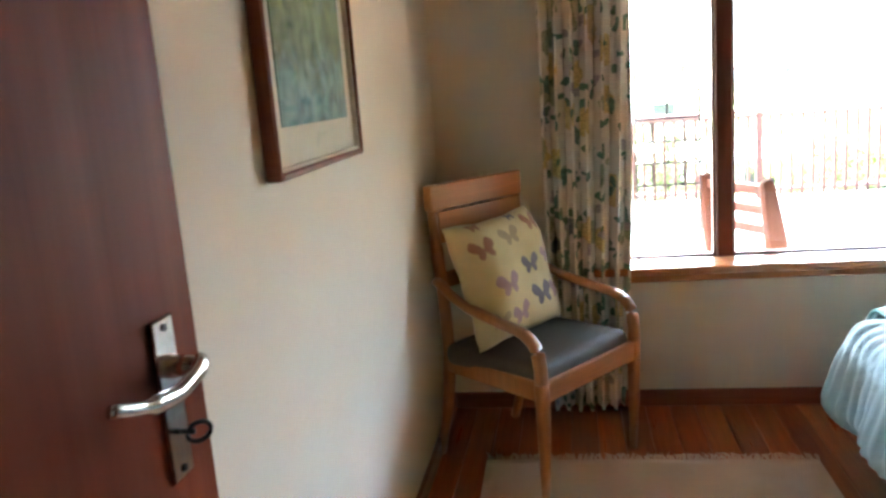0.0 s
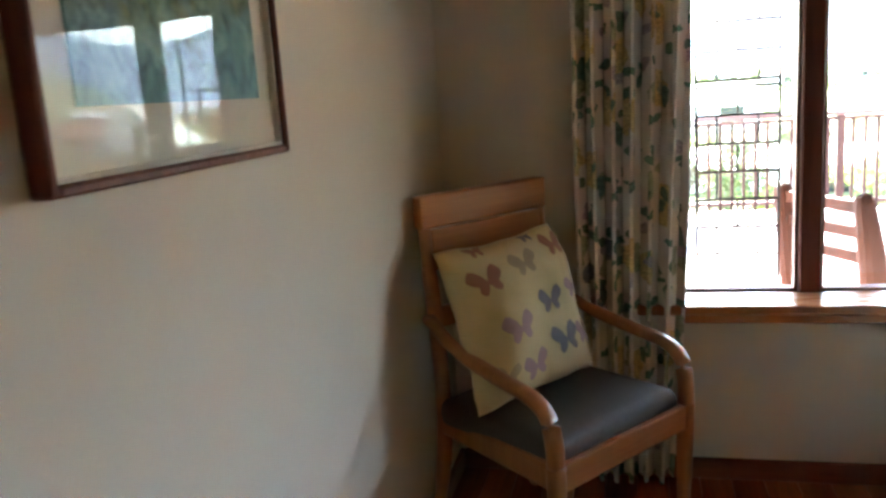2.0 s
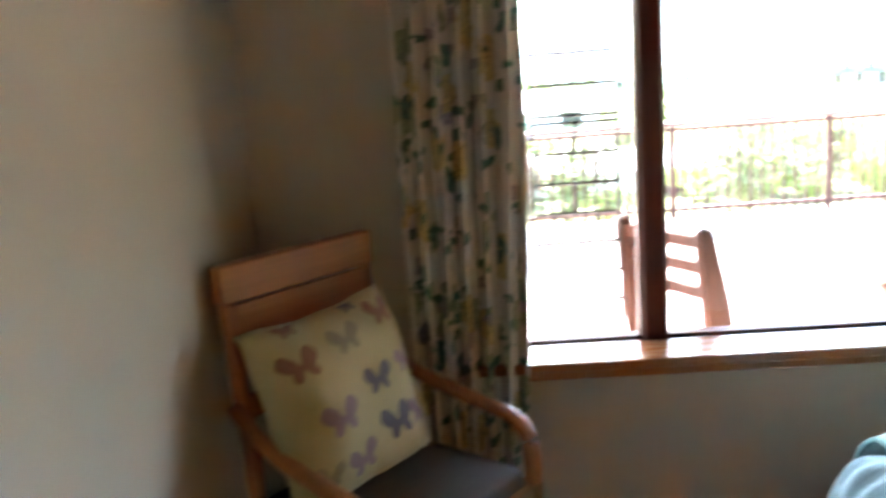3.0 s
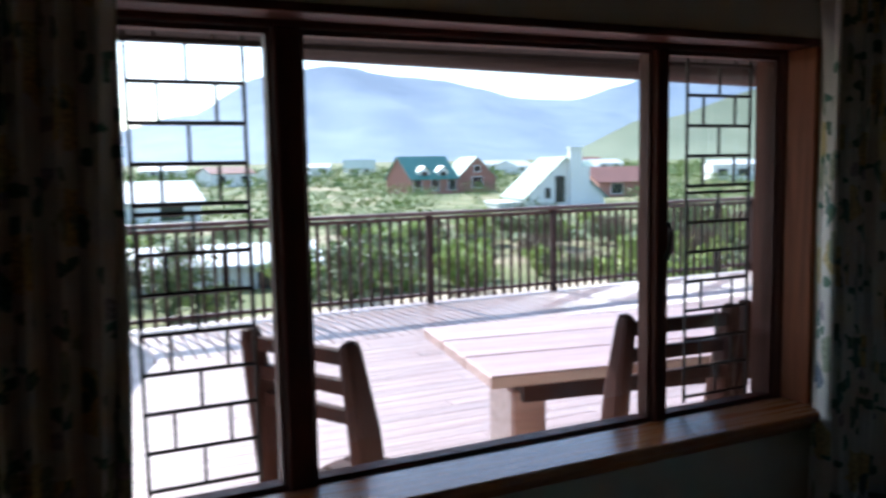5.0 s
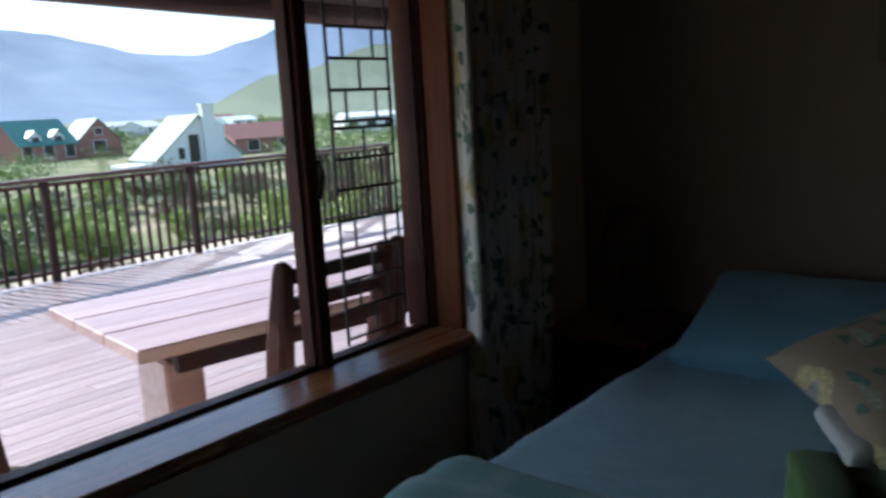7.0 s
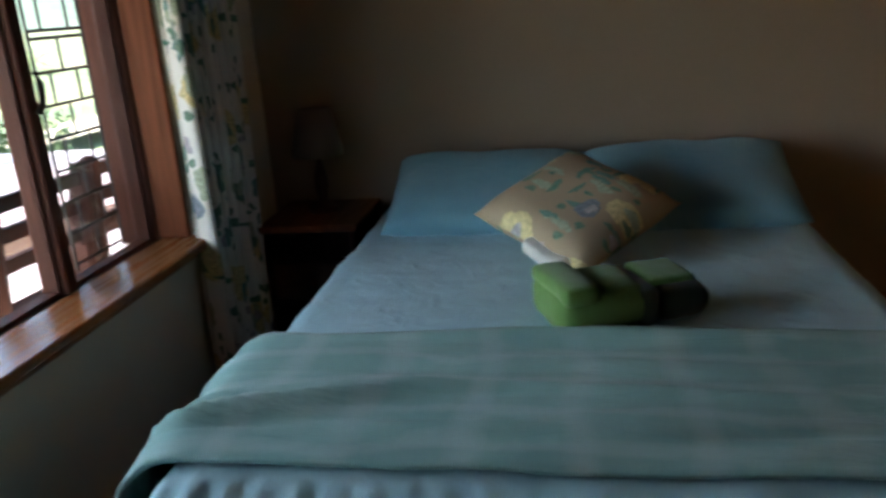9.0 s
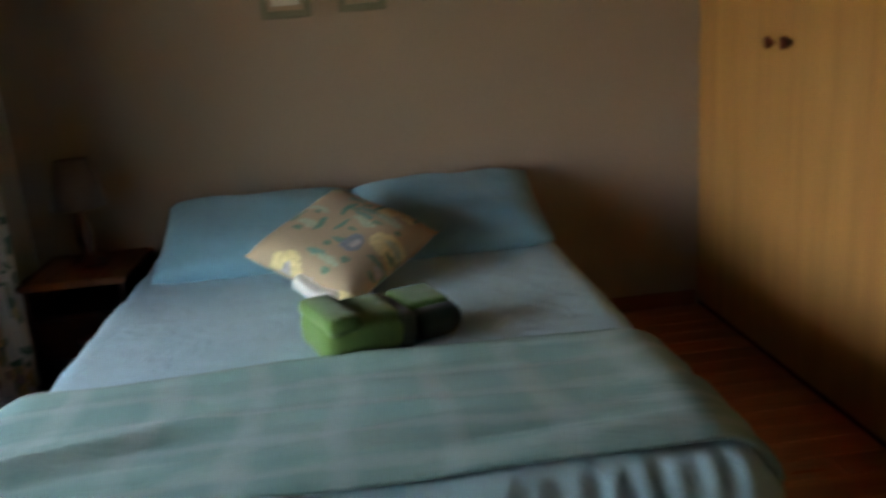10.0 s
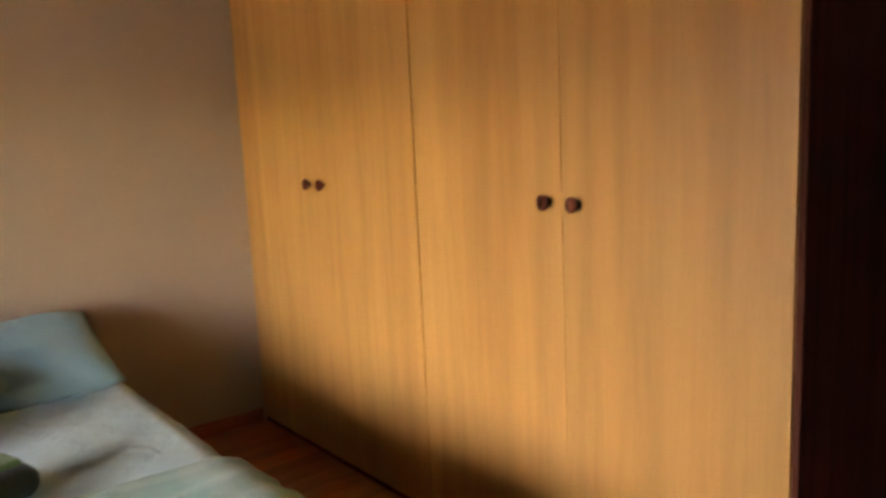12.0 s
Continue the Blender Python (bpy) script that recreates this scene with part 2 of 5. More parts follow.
M_BLANKET = blanket_cloth()
M_PILLOW = cloth("blue_pillow_cotton", (0.22, 0.40, 0.47), (0.19, 0.36, 0.43), 500, 0.9, 0.3)
M_TOWEL = cloth("green_towelling", (0.125, 0.225, 0.065), (0.10, 0.185, 0.05), 300, 1.0, 0.3)
# the green towelling again, darkened to paint the shade on sides off the window
M_TOWEL_SHADED = cloth("shaded_green_towelling", (0.022, 0.03, 0.014), (0.016, 0.022, 0.01), 300, 1.0, 0.2)
M_WHITE_CLOTH = cloth("white_cotton", (0.78, 0.76, 0.70))
M_YELLOW = cloth("yellow_ribbon", (0.70, 0.48, 0.05))
M_DARKWOOD = wood("dark_bedside_wood", (0.06, 0.022, 0.012), (0.10, 0.036, 0.02), "x", 1.0, 0.4)
M_SHADE = cloth("brown_lampshade_fabric", (0.16, 0.11, 0.085), (0.13, 0.09, 0.07))
M_MAT = plaster("picture_mount", (0.72, 0.66, 0.54), 0.8, 0.03)
M_PFRAME = wood("picture_frame_wood", (0.12, 0.035, 0.016), (0.21, 0.065, 0.03), "z", 1.6, 0.5, 0, 0.2)
M_FRAME_GREEN = plain("sage_painted_wood", (0.20, 0.19, 0.12), 0.6)
M_PALE = plain("pale_card", (0.66, 0.60, 0.50), 0.8)
M_TAN = plain("tan_card", (0.42, 0.30, 0.20), 0.8)
M_DECK = wood("deck_boards", (0.31, 0.205, 0.18), (0.42, 0.30, 0.27), "x", 0.5, 0.34, 0.12, 0.6)
M_DECK_Y = wood("deck_boards_cross", (0.31, 0.205, 0.18), (0.42, 0.30, 0.27), "y", 0.5, 0.34, 0.12, 0.6)
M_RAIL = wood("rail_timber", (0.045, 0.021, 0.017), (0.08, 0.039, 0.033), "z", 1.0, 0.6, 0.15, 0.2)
M_RAIL_X = wood("rail_timber_long", (0.10, 0.05, 0.042), (0.16, 0.085, 0.075), "x", 1.0, 0.5)
M_TABLE = wood("table_timber", (0.33, 0.18, 0.155), (0.44, 0.27, 0.235), "x", 0.5, 0.36, 0.08, 0.6, 0.2)
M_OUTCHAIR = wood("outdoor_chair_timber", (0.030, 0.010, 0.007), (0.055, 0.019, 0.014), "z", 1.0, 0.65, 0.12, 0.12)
M_EAVE = plain("eave_board_paint", (0.014, 0.007, 0.006), 0.8)
M_GUTTER = plain("gutter_paint", (0.028, 0.012, 0.01), 0.5)

# ---- mesh helpers ----
def mesh_of(name, bm, mat, smooth=False):
    me = bpy.data.meshes.new(name)
    bmesh.ops.recalc_face_normals(bm, faces=bm.faces)
    bm.to_mesh(me)
    bm.free()
    for m in (mat if isinstance(mat, (list, tuple)) else [mat]):
        me.materials.append(m)
    if smooth:
        me.polygons.foreach_set("use_smooth", [True] * len(me.polygons))
    return me


def part(name, bm, mat, parent=None, label="", smooth=False, at=None):
    ob = new(name, mesh_of(name, bm, mat, smooth))
    if parent is not None:
        ob.parent = parent
    if at is not None:
        ob.matrix_local = at
    if label:
        tagged(ob, label)
    return ob


def thing(name, label, category, m=None, group="", kind=""):
    ob = new(name)
    ob.empty_display_size = 0.05
    if m is not None:
        ob.matrix_world = m
    return tagged(ob, label, category, group, kind)


def box(bm, x0, y0, z0, x1, y1, z1, bev=0.0, seg=1):
    c = bmesh.ops.create_cube(bm, size=1.0)
    vs = c["verts"]
    for v in vs:
        v.co = Vector((x0 + (v.co.x + 0.5) * (x1 - x0), y0 + (v.co.y + 0.5) * (y1 - y0), z0 + (v.co.z + 0.5) * (z1 - z0)))
    if bev:
        es = list({e for v in vs for e in v.link_edges})
        bmesh.ops.bevel(bm, geom=es, offset=bev, segments=seg, affect="EDGES", profile=0.5)
    return bm


def B(*a, bev=0.0, seg=1):
    return box(bmesh.new(), *a, bev=bev, seg=seg)


def sweep(bm, pts, sizes, n=10, power=2.6, up=(0, 0, 1)):
    """A closed sweep along pts; sizes are (half width, half height) at each point; rounded-rectangle section."""
    pts = [Vector(p) for p in pts]
    rings = []
    upv = Vector(up)
    for i, p in enumerate(pts):
        d = (pts[min(i + 1, len(pts) - 1)] - pts[max(i - 1, 0)]).normalized()
        ref = upv if abs(d.dot(upv)) < 0.95 else Vector((0, 1, 0))
        a = d.cross(ref).normalized()
        b = a.cross(d).normalized()
        w, h = sizes[min(i, len(sizes) - 1)]
        ring = []
        for k in range(n):
            th = 2 * math.pi * (k + 0.5) / n
            c, s = math.cos(th), math.sin(th)
            ring.append(bm.verts.new(p + a * w * math.copysign(abs(c) ** (2 / power), c) + b * h * math.copysign(abs(s) ** (2 / power), s)))
        rings.append(ring)
    for r0, r1 in zip(rings, rings[1:]):
        for k in range(n):
            bm.faces.new((r0[k], r0[(k + 1) % n], r1[(k + 1) % n], r1[k]))
    bm.faces.new(rings[0])
    bm.faces.new(rings[-1])
    return bm


def cyl(bm, p, q, r0, r1=None, n=10):
    return sweep(bm, [p, q], [(r0, r0), (r1 or r0, r1 or r0)], n, 2.0)


def curve_points(keys, steps=6):
    """A smooth line through keys (Catmull-Rom)."""
    k = [Vector(p) for p in keys]
    k = [2 * k[0] - k[1]] + k + [2 * k[-1] - k[-2]]
    out = []
    for i in range(1, len(k) - 2):
        for j in range(steps):
            t = j / steps
            a, b, c, d = k[i - 1], k[i], k[i + 1], k[i + 2]
            out.append(0.5 * (2 * b + (c - a) * t + (2 * a - 5 * b + 4 * c - d) * t * t + (3 * b - a - 3 * c + d) * t ** 3))
    out.append(k[-2])
    return out


def rounded_box(sx, sy, sz, r, n=16, wobble=0.0, freq=3.0, seed=0.0, m=None):
    """A soft box of full size sx, sy, sz round its origin, with edge radius r and an uneven skin."""
    bm = bmesh.new()
    h = Vector((sx / 2, sy / 2, sz / 2))
    cells = {}
    big = max(sx, sy, sz)
    nn = [max(4, int(n * s / big)) for s in (sx, sy, sz)]

    def vert(p):
        key = (round(p[0], 5), round(p[1], 5), round(p[2], 5))
        if key not in cells:
            v = Vector(p)
            inner = Vector([max(-h[i] + r, min(h[i] - r, v[i])) for i in range(3)])
            d = v - inner
            q = inner + d.normalized() * r if d.length > 1e-9 else v
            if wobble:
                o = noise.noise(Vector((q.x * freq + seed, q.y * freq - seed, q.z * freq))) + 0.5 * noise.noise(q * freq * 2.7 + Vector((seed, 3, 1)))
                q = q + (d.normalized() if d.length > 1e-9 else Vector((0, 0, 1))) * o * wobble
            cells[key] = bm.verts.new(m @ q if m is not None else q)
        return cells[key]

    for ax in range(3):
        a, b = (ax + 1) % 3, (ax + 2) % 3
        for side in (-1, 1):
            for i in range(nn[a]):
                for j in range(nn[b]):
                    quad = []
                    for di, dj in ((0, 0), (1, 0), (1, 1), (0, 1)):
                        p = [0, 0, 0]
                        p[ax] = side * h[ax]
                        # crowd the cells towards the rounded edges
                        ua = math.sin(((i + di) / nn[a] - 0.5) * math.pi) if r > 0.2 * sz else 2 * (i + di) / nn[a] - 1
                        ub = math.sin(((j + dj) / nn[b] - 0.5) * math.pi) if r > 0.2 * sz else 2 * (j + dj) / nn[b] - 1
                        p[a], p[b] = ua * h[a], ub * h[b]
                        quad.append(vert(p))
                    if len(set(quad)) == 4:
                        bm.faces.new(quad if side > 0 else quad[::-1])
    return bm


def pillow_height(u, v, h):
    return h * (max(0.0, 1 - abs(u) ** 3.6) ** 0.5) * (max(0.0, 1 - abs(v) ** 3.6) ** 0.5)


def pillow_mesh(w, d, h, n=22, wobble=0.012, seed=0.0, pinch=0.06, uv=False):
    """A stuffed pillow lying flat: w by d by 2h, with drawn-out corners."""
    bm = bmesh.new()
    layer = bm.loops.layers.uv.new("UVMap") if uv else None
    grids = []
    for side in (1, -1):
        g = {}
        for i in range(n + 1):
            for j in range(n + 1):
                u, v = 2 * i / n - 1, 2 * j / n - 1
                edge = i in (0, n) or j in (0, n)
                x = u * w / 2 * (1 - pinch * (1 - v * v))
                y = v * d / 2 * (1 - pinch * (1 - u * u))
                z = side * pillow_height(u, v, h) + (0 if edge else wobble * noise.noise(Vector((x * 6 + seed, y * 6, side + seed))))
                if side == -1 and edge:
                    g[i, j] = grids[0][i, j]
                else:
                    g[i, j] = bm.verts.new((x, y, z))
        grids.append(g)
        for i in range(n):
            for j in range(n):
                q = [g[i, j], g[i + 1, j], g[i + 1, j + 1], g[i, j + 1]]
                f = bm.faces.new(q if side > 0 else q[::-1])
                if layer is not None:
                    for lp in f.loops:
                        lp[layer].uv = (lp.vert.co.x + side * 3, lp.vert.co.y)
    return bm


# ---- the room ----
ROOM_X, HEAD_Y, FRONT_Y, CEIL = 3.71, -0.12, -3.62, 2.55
WX0, WX1, WZ0, WZ1 = 0.70, 2.87, 0.60, 1.80   # window opening
DX0, DX1, DZ = 0.12, 0.94, 2.06               # doorway


def structure(name, bm, mat, label, category="wall"):
    return tagged(part(name, bm, mat), label, category, kind="structure")


def wall_pieces(*boxes):
    bm = bmesh.new()
    for b in boxes:
        box(bm, *b)
    return bm


structure("wall_north", wall_pieces((-0.2, HEAD_Y, -0.05, WX0, 0.12, CEIL), (WX1, HEAD_Y, -0.05, ROOM_X + 0.2, 0.12, CEIL),
          (WX0, HEAD_Y, -0.05, WX1, 0.12, WZ0), (WX0, HEAD_Y, WZ1, WX1, 0.12, CEIL)), M_WALL, "cream plastered wall round the wide window")
structure("wall_west", B(-0.2, FRONT_Y, -0.05, 0, HEAD_Y, CEIL), M_WALL, "plain cream plastered wall with a framed picture")
structure("wall_east", B(ROOM_X, FRONT_Y, -0.05, ROOM_X + 0.2, HEAD_Y, CEIL), M_WALL_SHADED, "plastered wall behind the bed head, its dimness put into a tan colour")
structure("wall_south", wall_pieces((-0.6, FRONT_Y - 0.12, -0.05, DX0 - 0.03, FRONT_Y, CEIL), (DX1 + 0.01, FRONT_Y - 0.12, -0.05, ROOM_X + 0.2, FRONT_Y, CEIL),
          (DX0 - 0.03, FRONT_Y - 0.12, DZ + 0.04, DX1 + 0.01, FRONT_Y, CEIL)), M_WALL, "cream plastered wall with the doorway")
structure("ceiling", B(-0.2, -5.4, CEIL, ROOM_X + 0.2, 0.12, CEIL + 0.1), M_CEIL, "dark stained boarded ceiling", "ceiling")
structure("wall_hall", wall_pieces((-0.6, -5.4, -0.05, -0.5, FRONT_Y - 0.12, CEIL), (2.2, -5.4, -0.05, 2.3, FRONT_Y - 0.12, CEIL),
          (-0.5, -5.4, -0.05, 2.2, -5.3, CEIL)), M_HALL, "plain plastered walls of the hall outside the door")
structure("ceiling_hall", B(-0.6, -5.4, CEIL + 0.004, -0.2, FRONT_Y - 0.12, CEIL + 0.1), M_CEIL, "dark stained boarded hall ceiling", "ceiling")

# skirting boards
structure("baseboard_north", B(0.016, HEAD_Y - 0.016, 0, ROOM_X - 0.016, HEAD_Y, 0.075, bev=0.004), M_SKIRT, "varnished wooden skirting board", "baseboard")
structure("baseboard_west", B(0, FRONT_Y, 0, 0.016, HEAD_Y, 0.075, bev=0.004), M_SKIRT_Y, "varnished wooden skirting board", "baseboard")
structure("baseboard_east", B(ROOM_X - 0.016, -3.03, 0, ROOM_X, HEAD_Y, 0.075, bev=0.004), M_SKIRT_Y, "varnished wooden skirting board", "baseboard")


# ---- window ----
def build_window():
    win = thing("window_1", "wide dark-stained timber window with a wooden sill", "window", kind="structure")
    for name, b, mat in (
        ("window_frame", (WX0, -0.02, WZ0, WX0 + 0.045, 0.06, WZ1), M_FRAME), ("window_frame", (2.838, -0.02, WZ0, WX1, 0.06, WZ1), M_FRAME),
        ("window_frame", (WX0 + 0.045, -0.02, WZ0, 2.838, 0.06, 0.632), M_FRAME_X), ("window_frame", (WX0 + 0.045, -0.02, 1.765, 2.838, 0.06, WZ1), M_FRAME_X),
        ("mullion", (1.180, -0.024, 0.632, 1.248, 0.062, 1.765), M_FRAME), ("mullion", (2.318, -0.024, 0.632, 2.366, 0.062, 1.765), M_FRAME)):
        part(name, B(*b, bev=0.005), mat, win)
    for x0, x1, w in ((0.745, 1.18, 0.012), (1.248, 2.318, 0.012), (2.366, 2.838, 0.012)):
        z0, z1 = 0.634, 1.763
        sash = part("sash", wall_pieces((x0 + 0.002, 0.0, z0, x0 + w, 0.045, z1), (x1 - w, 0.0, z0, x1 - 0.002, 0.045, z1),
                    (x0 + w, 0.0, z0, x1 - w, 0.045, z0 + w), (x0 + w, 0.0, z1 - w, x1 - w, 0.045, z1)), M_FRAME, win)
        pane = part("pane", B(x0 + w - 0.004, 0.02, z0 + w - 0.004, x1 - w + 0.004, 0.025, z1 - w + 0.004), M_GLASS, sash, "clear window glass")
        pane.visible_shadow = False
    # wooden lining of the reveal, and its architrave over the head
    part("reveal_lining", B(WX1 - 0.022, HEAD_Y - 0.012, 0.64, WX1 + 0.001, -0.022, 1.778, bev=0.003), M_CASING, win)
    part("reveal_lining", B(WX0 - 0.001, HEAD_Y - 0.012, 0.64, WX0 + 0.022, -0.022, 1.778, bev=0.003), M_CASING, win)
    part("outer_lining", B(WX1 - 0.006, 0.062, 0.62, WX1 + 0.002, 0.123, WZ1 - 0.002), M_FRAME, win)
    part("outer_lining", B(WX0 - 0.002, 0.062, 0.62, WX0 + 0.006, 0.123, WZ1 - 0.002), M_FRAME, win)
    part("head_lining", B(WX0, HEAD_Y - 0.012, 1.78, WX1, -0.022, 1.802, bev=0.003), M_FRAME_X, win)
    part("window_sill", B(WX0 - 0.05, HEAD_Y - 0.085, 0.607, WX1 + 0.03, -0.022, 0.639, bev=0.008, seg=2), M_SILL, win, "varnished pine window sill")
    part("sill_apron", B(WX0 - 0.04, HEAD_Y - 0.02, 0.562, WX1 + 0.02, HEAD_Y - 0.001, 0.606, bev=0.004), M_SILL, win)
    # brass-dark casement stay on the mullion
    part("latch", sweep(bmesh.new(), [(2.35, -0.03, 1.14), (2.352, -0.045, 1.17), (2.352, -0.05, 1.22), (2.35, -0.04, 1.25)], [(0.009, 0.009)], 8), M_IRON, win, smooth=True)
    return win


build_window()


def grille(x0, x1):
    g = thing("burglar_grille", "thin black steel burglar bars in a brick pattern outside the window", "grille", group="burglar bars at the window")
    y, z0, z1 = 0.085, 0.6545, 1.76
    r = 0.0054
    for x in (x0, x1):
        part("upright_bar", cyl(bmesh.new(), (x, y, z0 - 0.02), (x, y, z1 + 0.04), r, n=6), M_BARS, g)
    step, mid = 0.0965, 1.33
    w = x1 - x0
    for k in range(-7, 5):
        z = mid + k * step + (0.022 if k > 0 else 0)
        part("cross_bar", cyl(bmesh.new(), (x0, y, z), (x1, y, z), r, n=6), M_BARS, g)
        if k == 0:
            z += 0.022
            part("cross_bar", cyl(bmesh.new(), (x0, y, z), (x1, y, z), r, n=6), M_BARS, g)
        for f in ((0.25, 0.75) if k % 2 == 0 else (0.5,)):
            part("short_bar", cyl(bmesh.new(), (x0 + w * f, y, z), (x0 + w * f, y, z + step), r * 0.9, n=6), M_BARS, g)
    return g


grille(0.860, 1.130)
grille(2.53, 2.80)


# ---- door ----
def build_door():
    hinge = Matrix.Translation((0.123, -3.602, 0)) @ Matrix.Rotation(radians(-0.3), 4, "Z")
    d = thing("door_1", "dark red-brown varnished wooden door standing open against the wall", "door", hinge, kind="structure")
    part("door_leaf", B(0, 0, 0.012, 0.04, 0.855, 2.04, bev=0.003), M_DOOR, d)
    px, py, pz = 0.04, 0.779, 1.154
    pl = part("door_plate", B(px, py - 0.021, pz - 0.085, px + 0.006, py + 0.020, pz + 0.085, bev=0.002), M_CHROME, d, "worn chrome lock plate")
    lz = pz + 0.033
    part("lever", sweep(bmesh.new(), curve_points([(px + 0.034, py + 0.012, lz + 0.002), (px + 0.040, py - 0.006, lz), (px + 0.042, py - 0.055, lz - 0.006), (px + 0.040, py - 0.105, lz + 0.002), (px + 0.034, py - 0.148, lz + 0.016)]),
         [(0.008, 0.010)] * 8 + [(0.007, 0.009)] * 10 + [(0.004, 0.006)] * 9, 12, 2.0), M_CHROME, pl, "chrome lever handle", True)
    part("handle_neck", cyl(bmesh.new(), (px + 0.005, py + 0.004, lz), (px + 0.036, py + 0.004, lz), 0.013, 0.009, 14), M_CHROME, pl, smooth=True)
    key = bmesh.new()
    cyl(key, (px + 0.004, py + 0.002, pz - 0.036), (px + 0.022, py + 0.002, pz - 0.036), 0.003, n=8)
    ring = [Vector((px + 0.027 + 0.008 * math.cos(a), py + 0.002 + 0.010 * math.cos(a), pz - 0.036 + 0.010 * math.sin(a))) for a in np.linspace(0, 2 * math.pi, 15)]
    sweep(key, ring, [(0.0025, 0.0025)], 6)
    part("key", key, M_IRON, pl, "black iron key in the lock", True)
    for z in (pz - 0.075, pz + 0.075):
        part("screw", cyl(bmesh.new(), (px + 0.005, py, z), (px + 0.008, py, z), 0.004, n=8), M_IRON, pl)
    for z in (0.25, 1.75):
        part("hinge", cyl(bmesh.new(), (-0.004, -0.006, z - 0.05), (-0.004, -0.006, z + 0.05), 0.007, n=8), M_IRON, d)
    f = thing("door_frame", "dark varnished wooden door frame", "door frame", kind="structure")
    part("jamb", B(DX0 - 0.03, FRONT_Y - 0.13, 0, DX0, FRONT_Y + 0.012, DZ, bev=0.004), M_WARD_SIDE, f)
    part("jamb", B(DX1 - 0.02, FRONT_Y - 0.13, 0, DX1 + 0.01, FRONT_Y + 0.012, DZ, bev=0.004), M_WARD_SIDE, f)
    part("head", B(DX0 - 0.03, FRONT_Y - 0.13, DZ, DX1 + 0.01, FRONT_Y + 0.012, DZ + 0.04, bev=0.004), M_WARD_SIDE, f)


build_door()


# ---- curtains ----
def curtain(x0, x1, top, bottom, label, seed, waist=0.0, folds=6):
    cur = thing("curtain", label, "curtain", group="floral curtains at the window")
    bm = bmesh.new()
    uvl = bm.loops.layers.uv.new("UVMap")
    nx, nz = folds * 12, 30
    cloth_w = (x1 - x0) * 2.1
    rnd = random.Random(seed)
    ph = [rnd.uniform(-0.5, 0.5) for _ in range(folds + 2)]
    verts = {}
    for i in range(nx + 1):
        s = i / nx
        for j in range(nz + 1):
            t = j / nz
            z = top + (bottom - top) * t
            amp = (0.038 + 0.012 * t) * (0.75 + 0.5 * abs(math.sin(2.3 * s * folds + seed)))
            a = 2 * math.pi * folds * s + 0.9 * math.sin(3 * t + ph[int(s * folds)]) + ph[int(s * folds)]
            narrow = 1 - waist * t ** 1.3
            x = x0 + (x1 - x0) * (s * narrow) + 0.012 * math.sin(2 * a)
            y = HEAD_Y - 0.075 - amp * math.sin(a) + 0.01 * noise.noise(Vector((s * 9, t * 4, seed)))
            verts[i, j] = bm.verts.new((x, y, z))
    for i in range(nx):
        for j in range(nz):
            f = bm.faces.new((verts[i, j], verts[i + 1, j], verts[i + 1, j + 1], verts[i, j + 1]))
            for lp, (di, dj) in zip(f.loops, ((0, 0), (1, 0), (1, 1), (0, 1))):
                lp[uvl].uv = ((i + di) / nx * cloth_w, (j + dj) / nz * (top - bottom))
    ob = part("drape", bm, M_CURTAIN, cur, smooth=True)
    sol = ob.modifiers.new("thick", "SOLIDIFY")
    sol.thickness = 0.003
    return cur


curtain(0.46, 0.85, 2.12, 0.03, "cream floral cotton curtain drawn aside, hanging behind the armchair", 3, 0.24, 6)
curtain(2.80, 3.30, 2.12, 0.12, "cream floral cotton curtain hanging beside the bed", 8, 0.10, 7)
rod = thing("curtain_rod", "dark wooden curtain rod above the window", "curtain rod")
part("rod", cyl(bmesh.new(), (0.42, HEAD_Y - 0.075, 2.13), (3.34, HEAD_Y - 0.075, 2.13), 0.014, n=12), M_FRAME_X, rod, smooth=True)
for x in (0.44, 1.8, 3.32):
    part("bracket", B(x - 0.01, HEAD_Y - 0.085, 2.10, x + 0.01, HEAD_Y, 2.118), M_FRAME, rod)


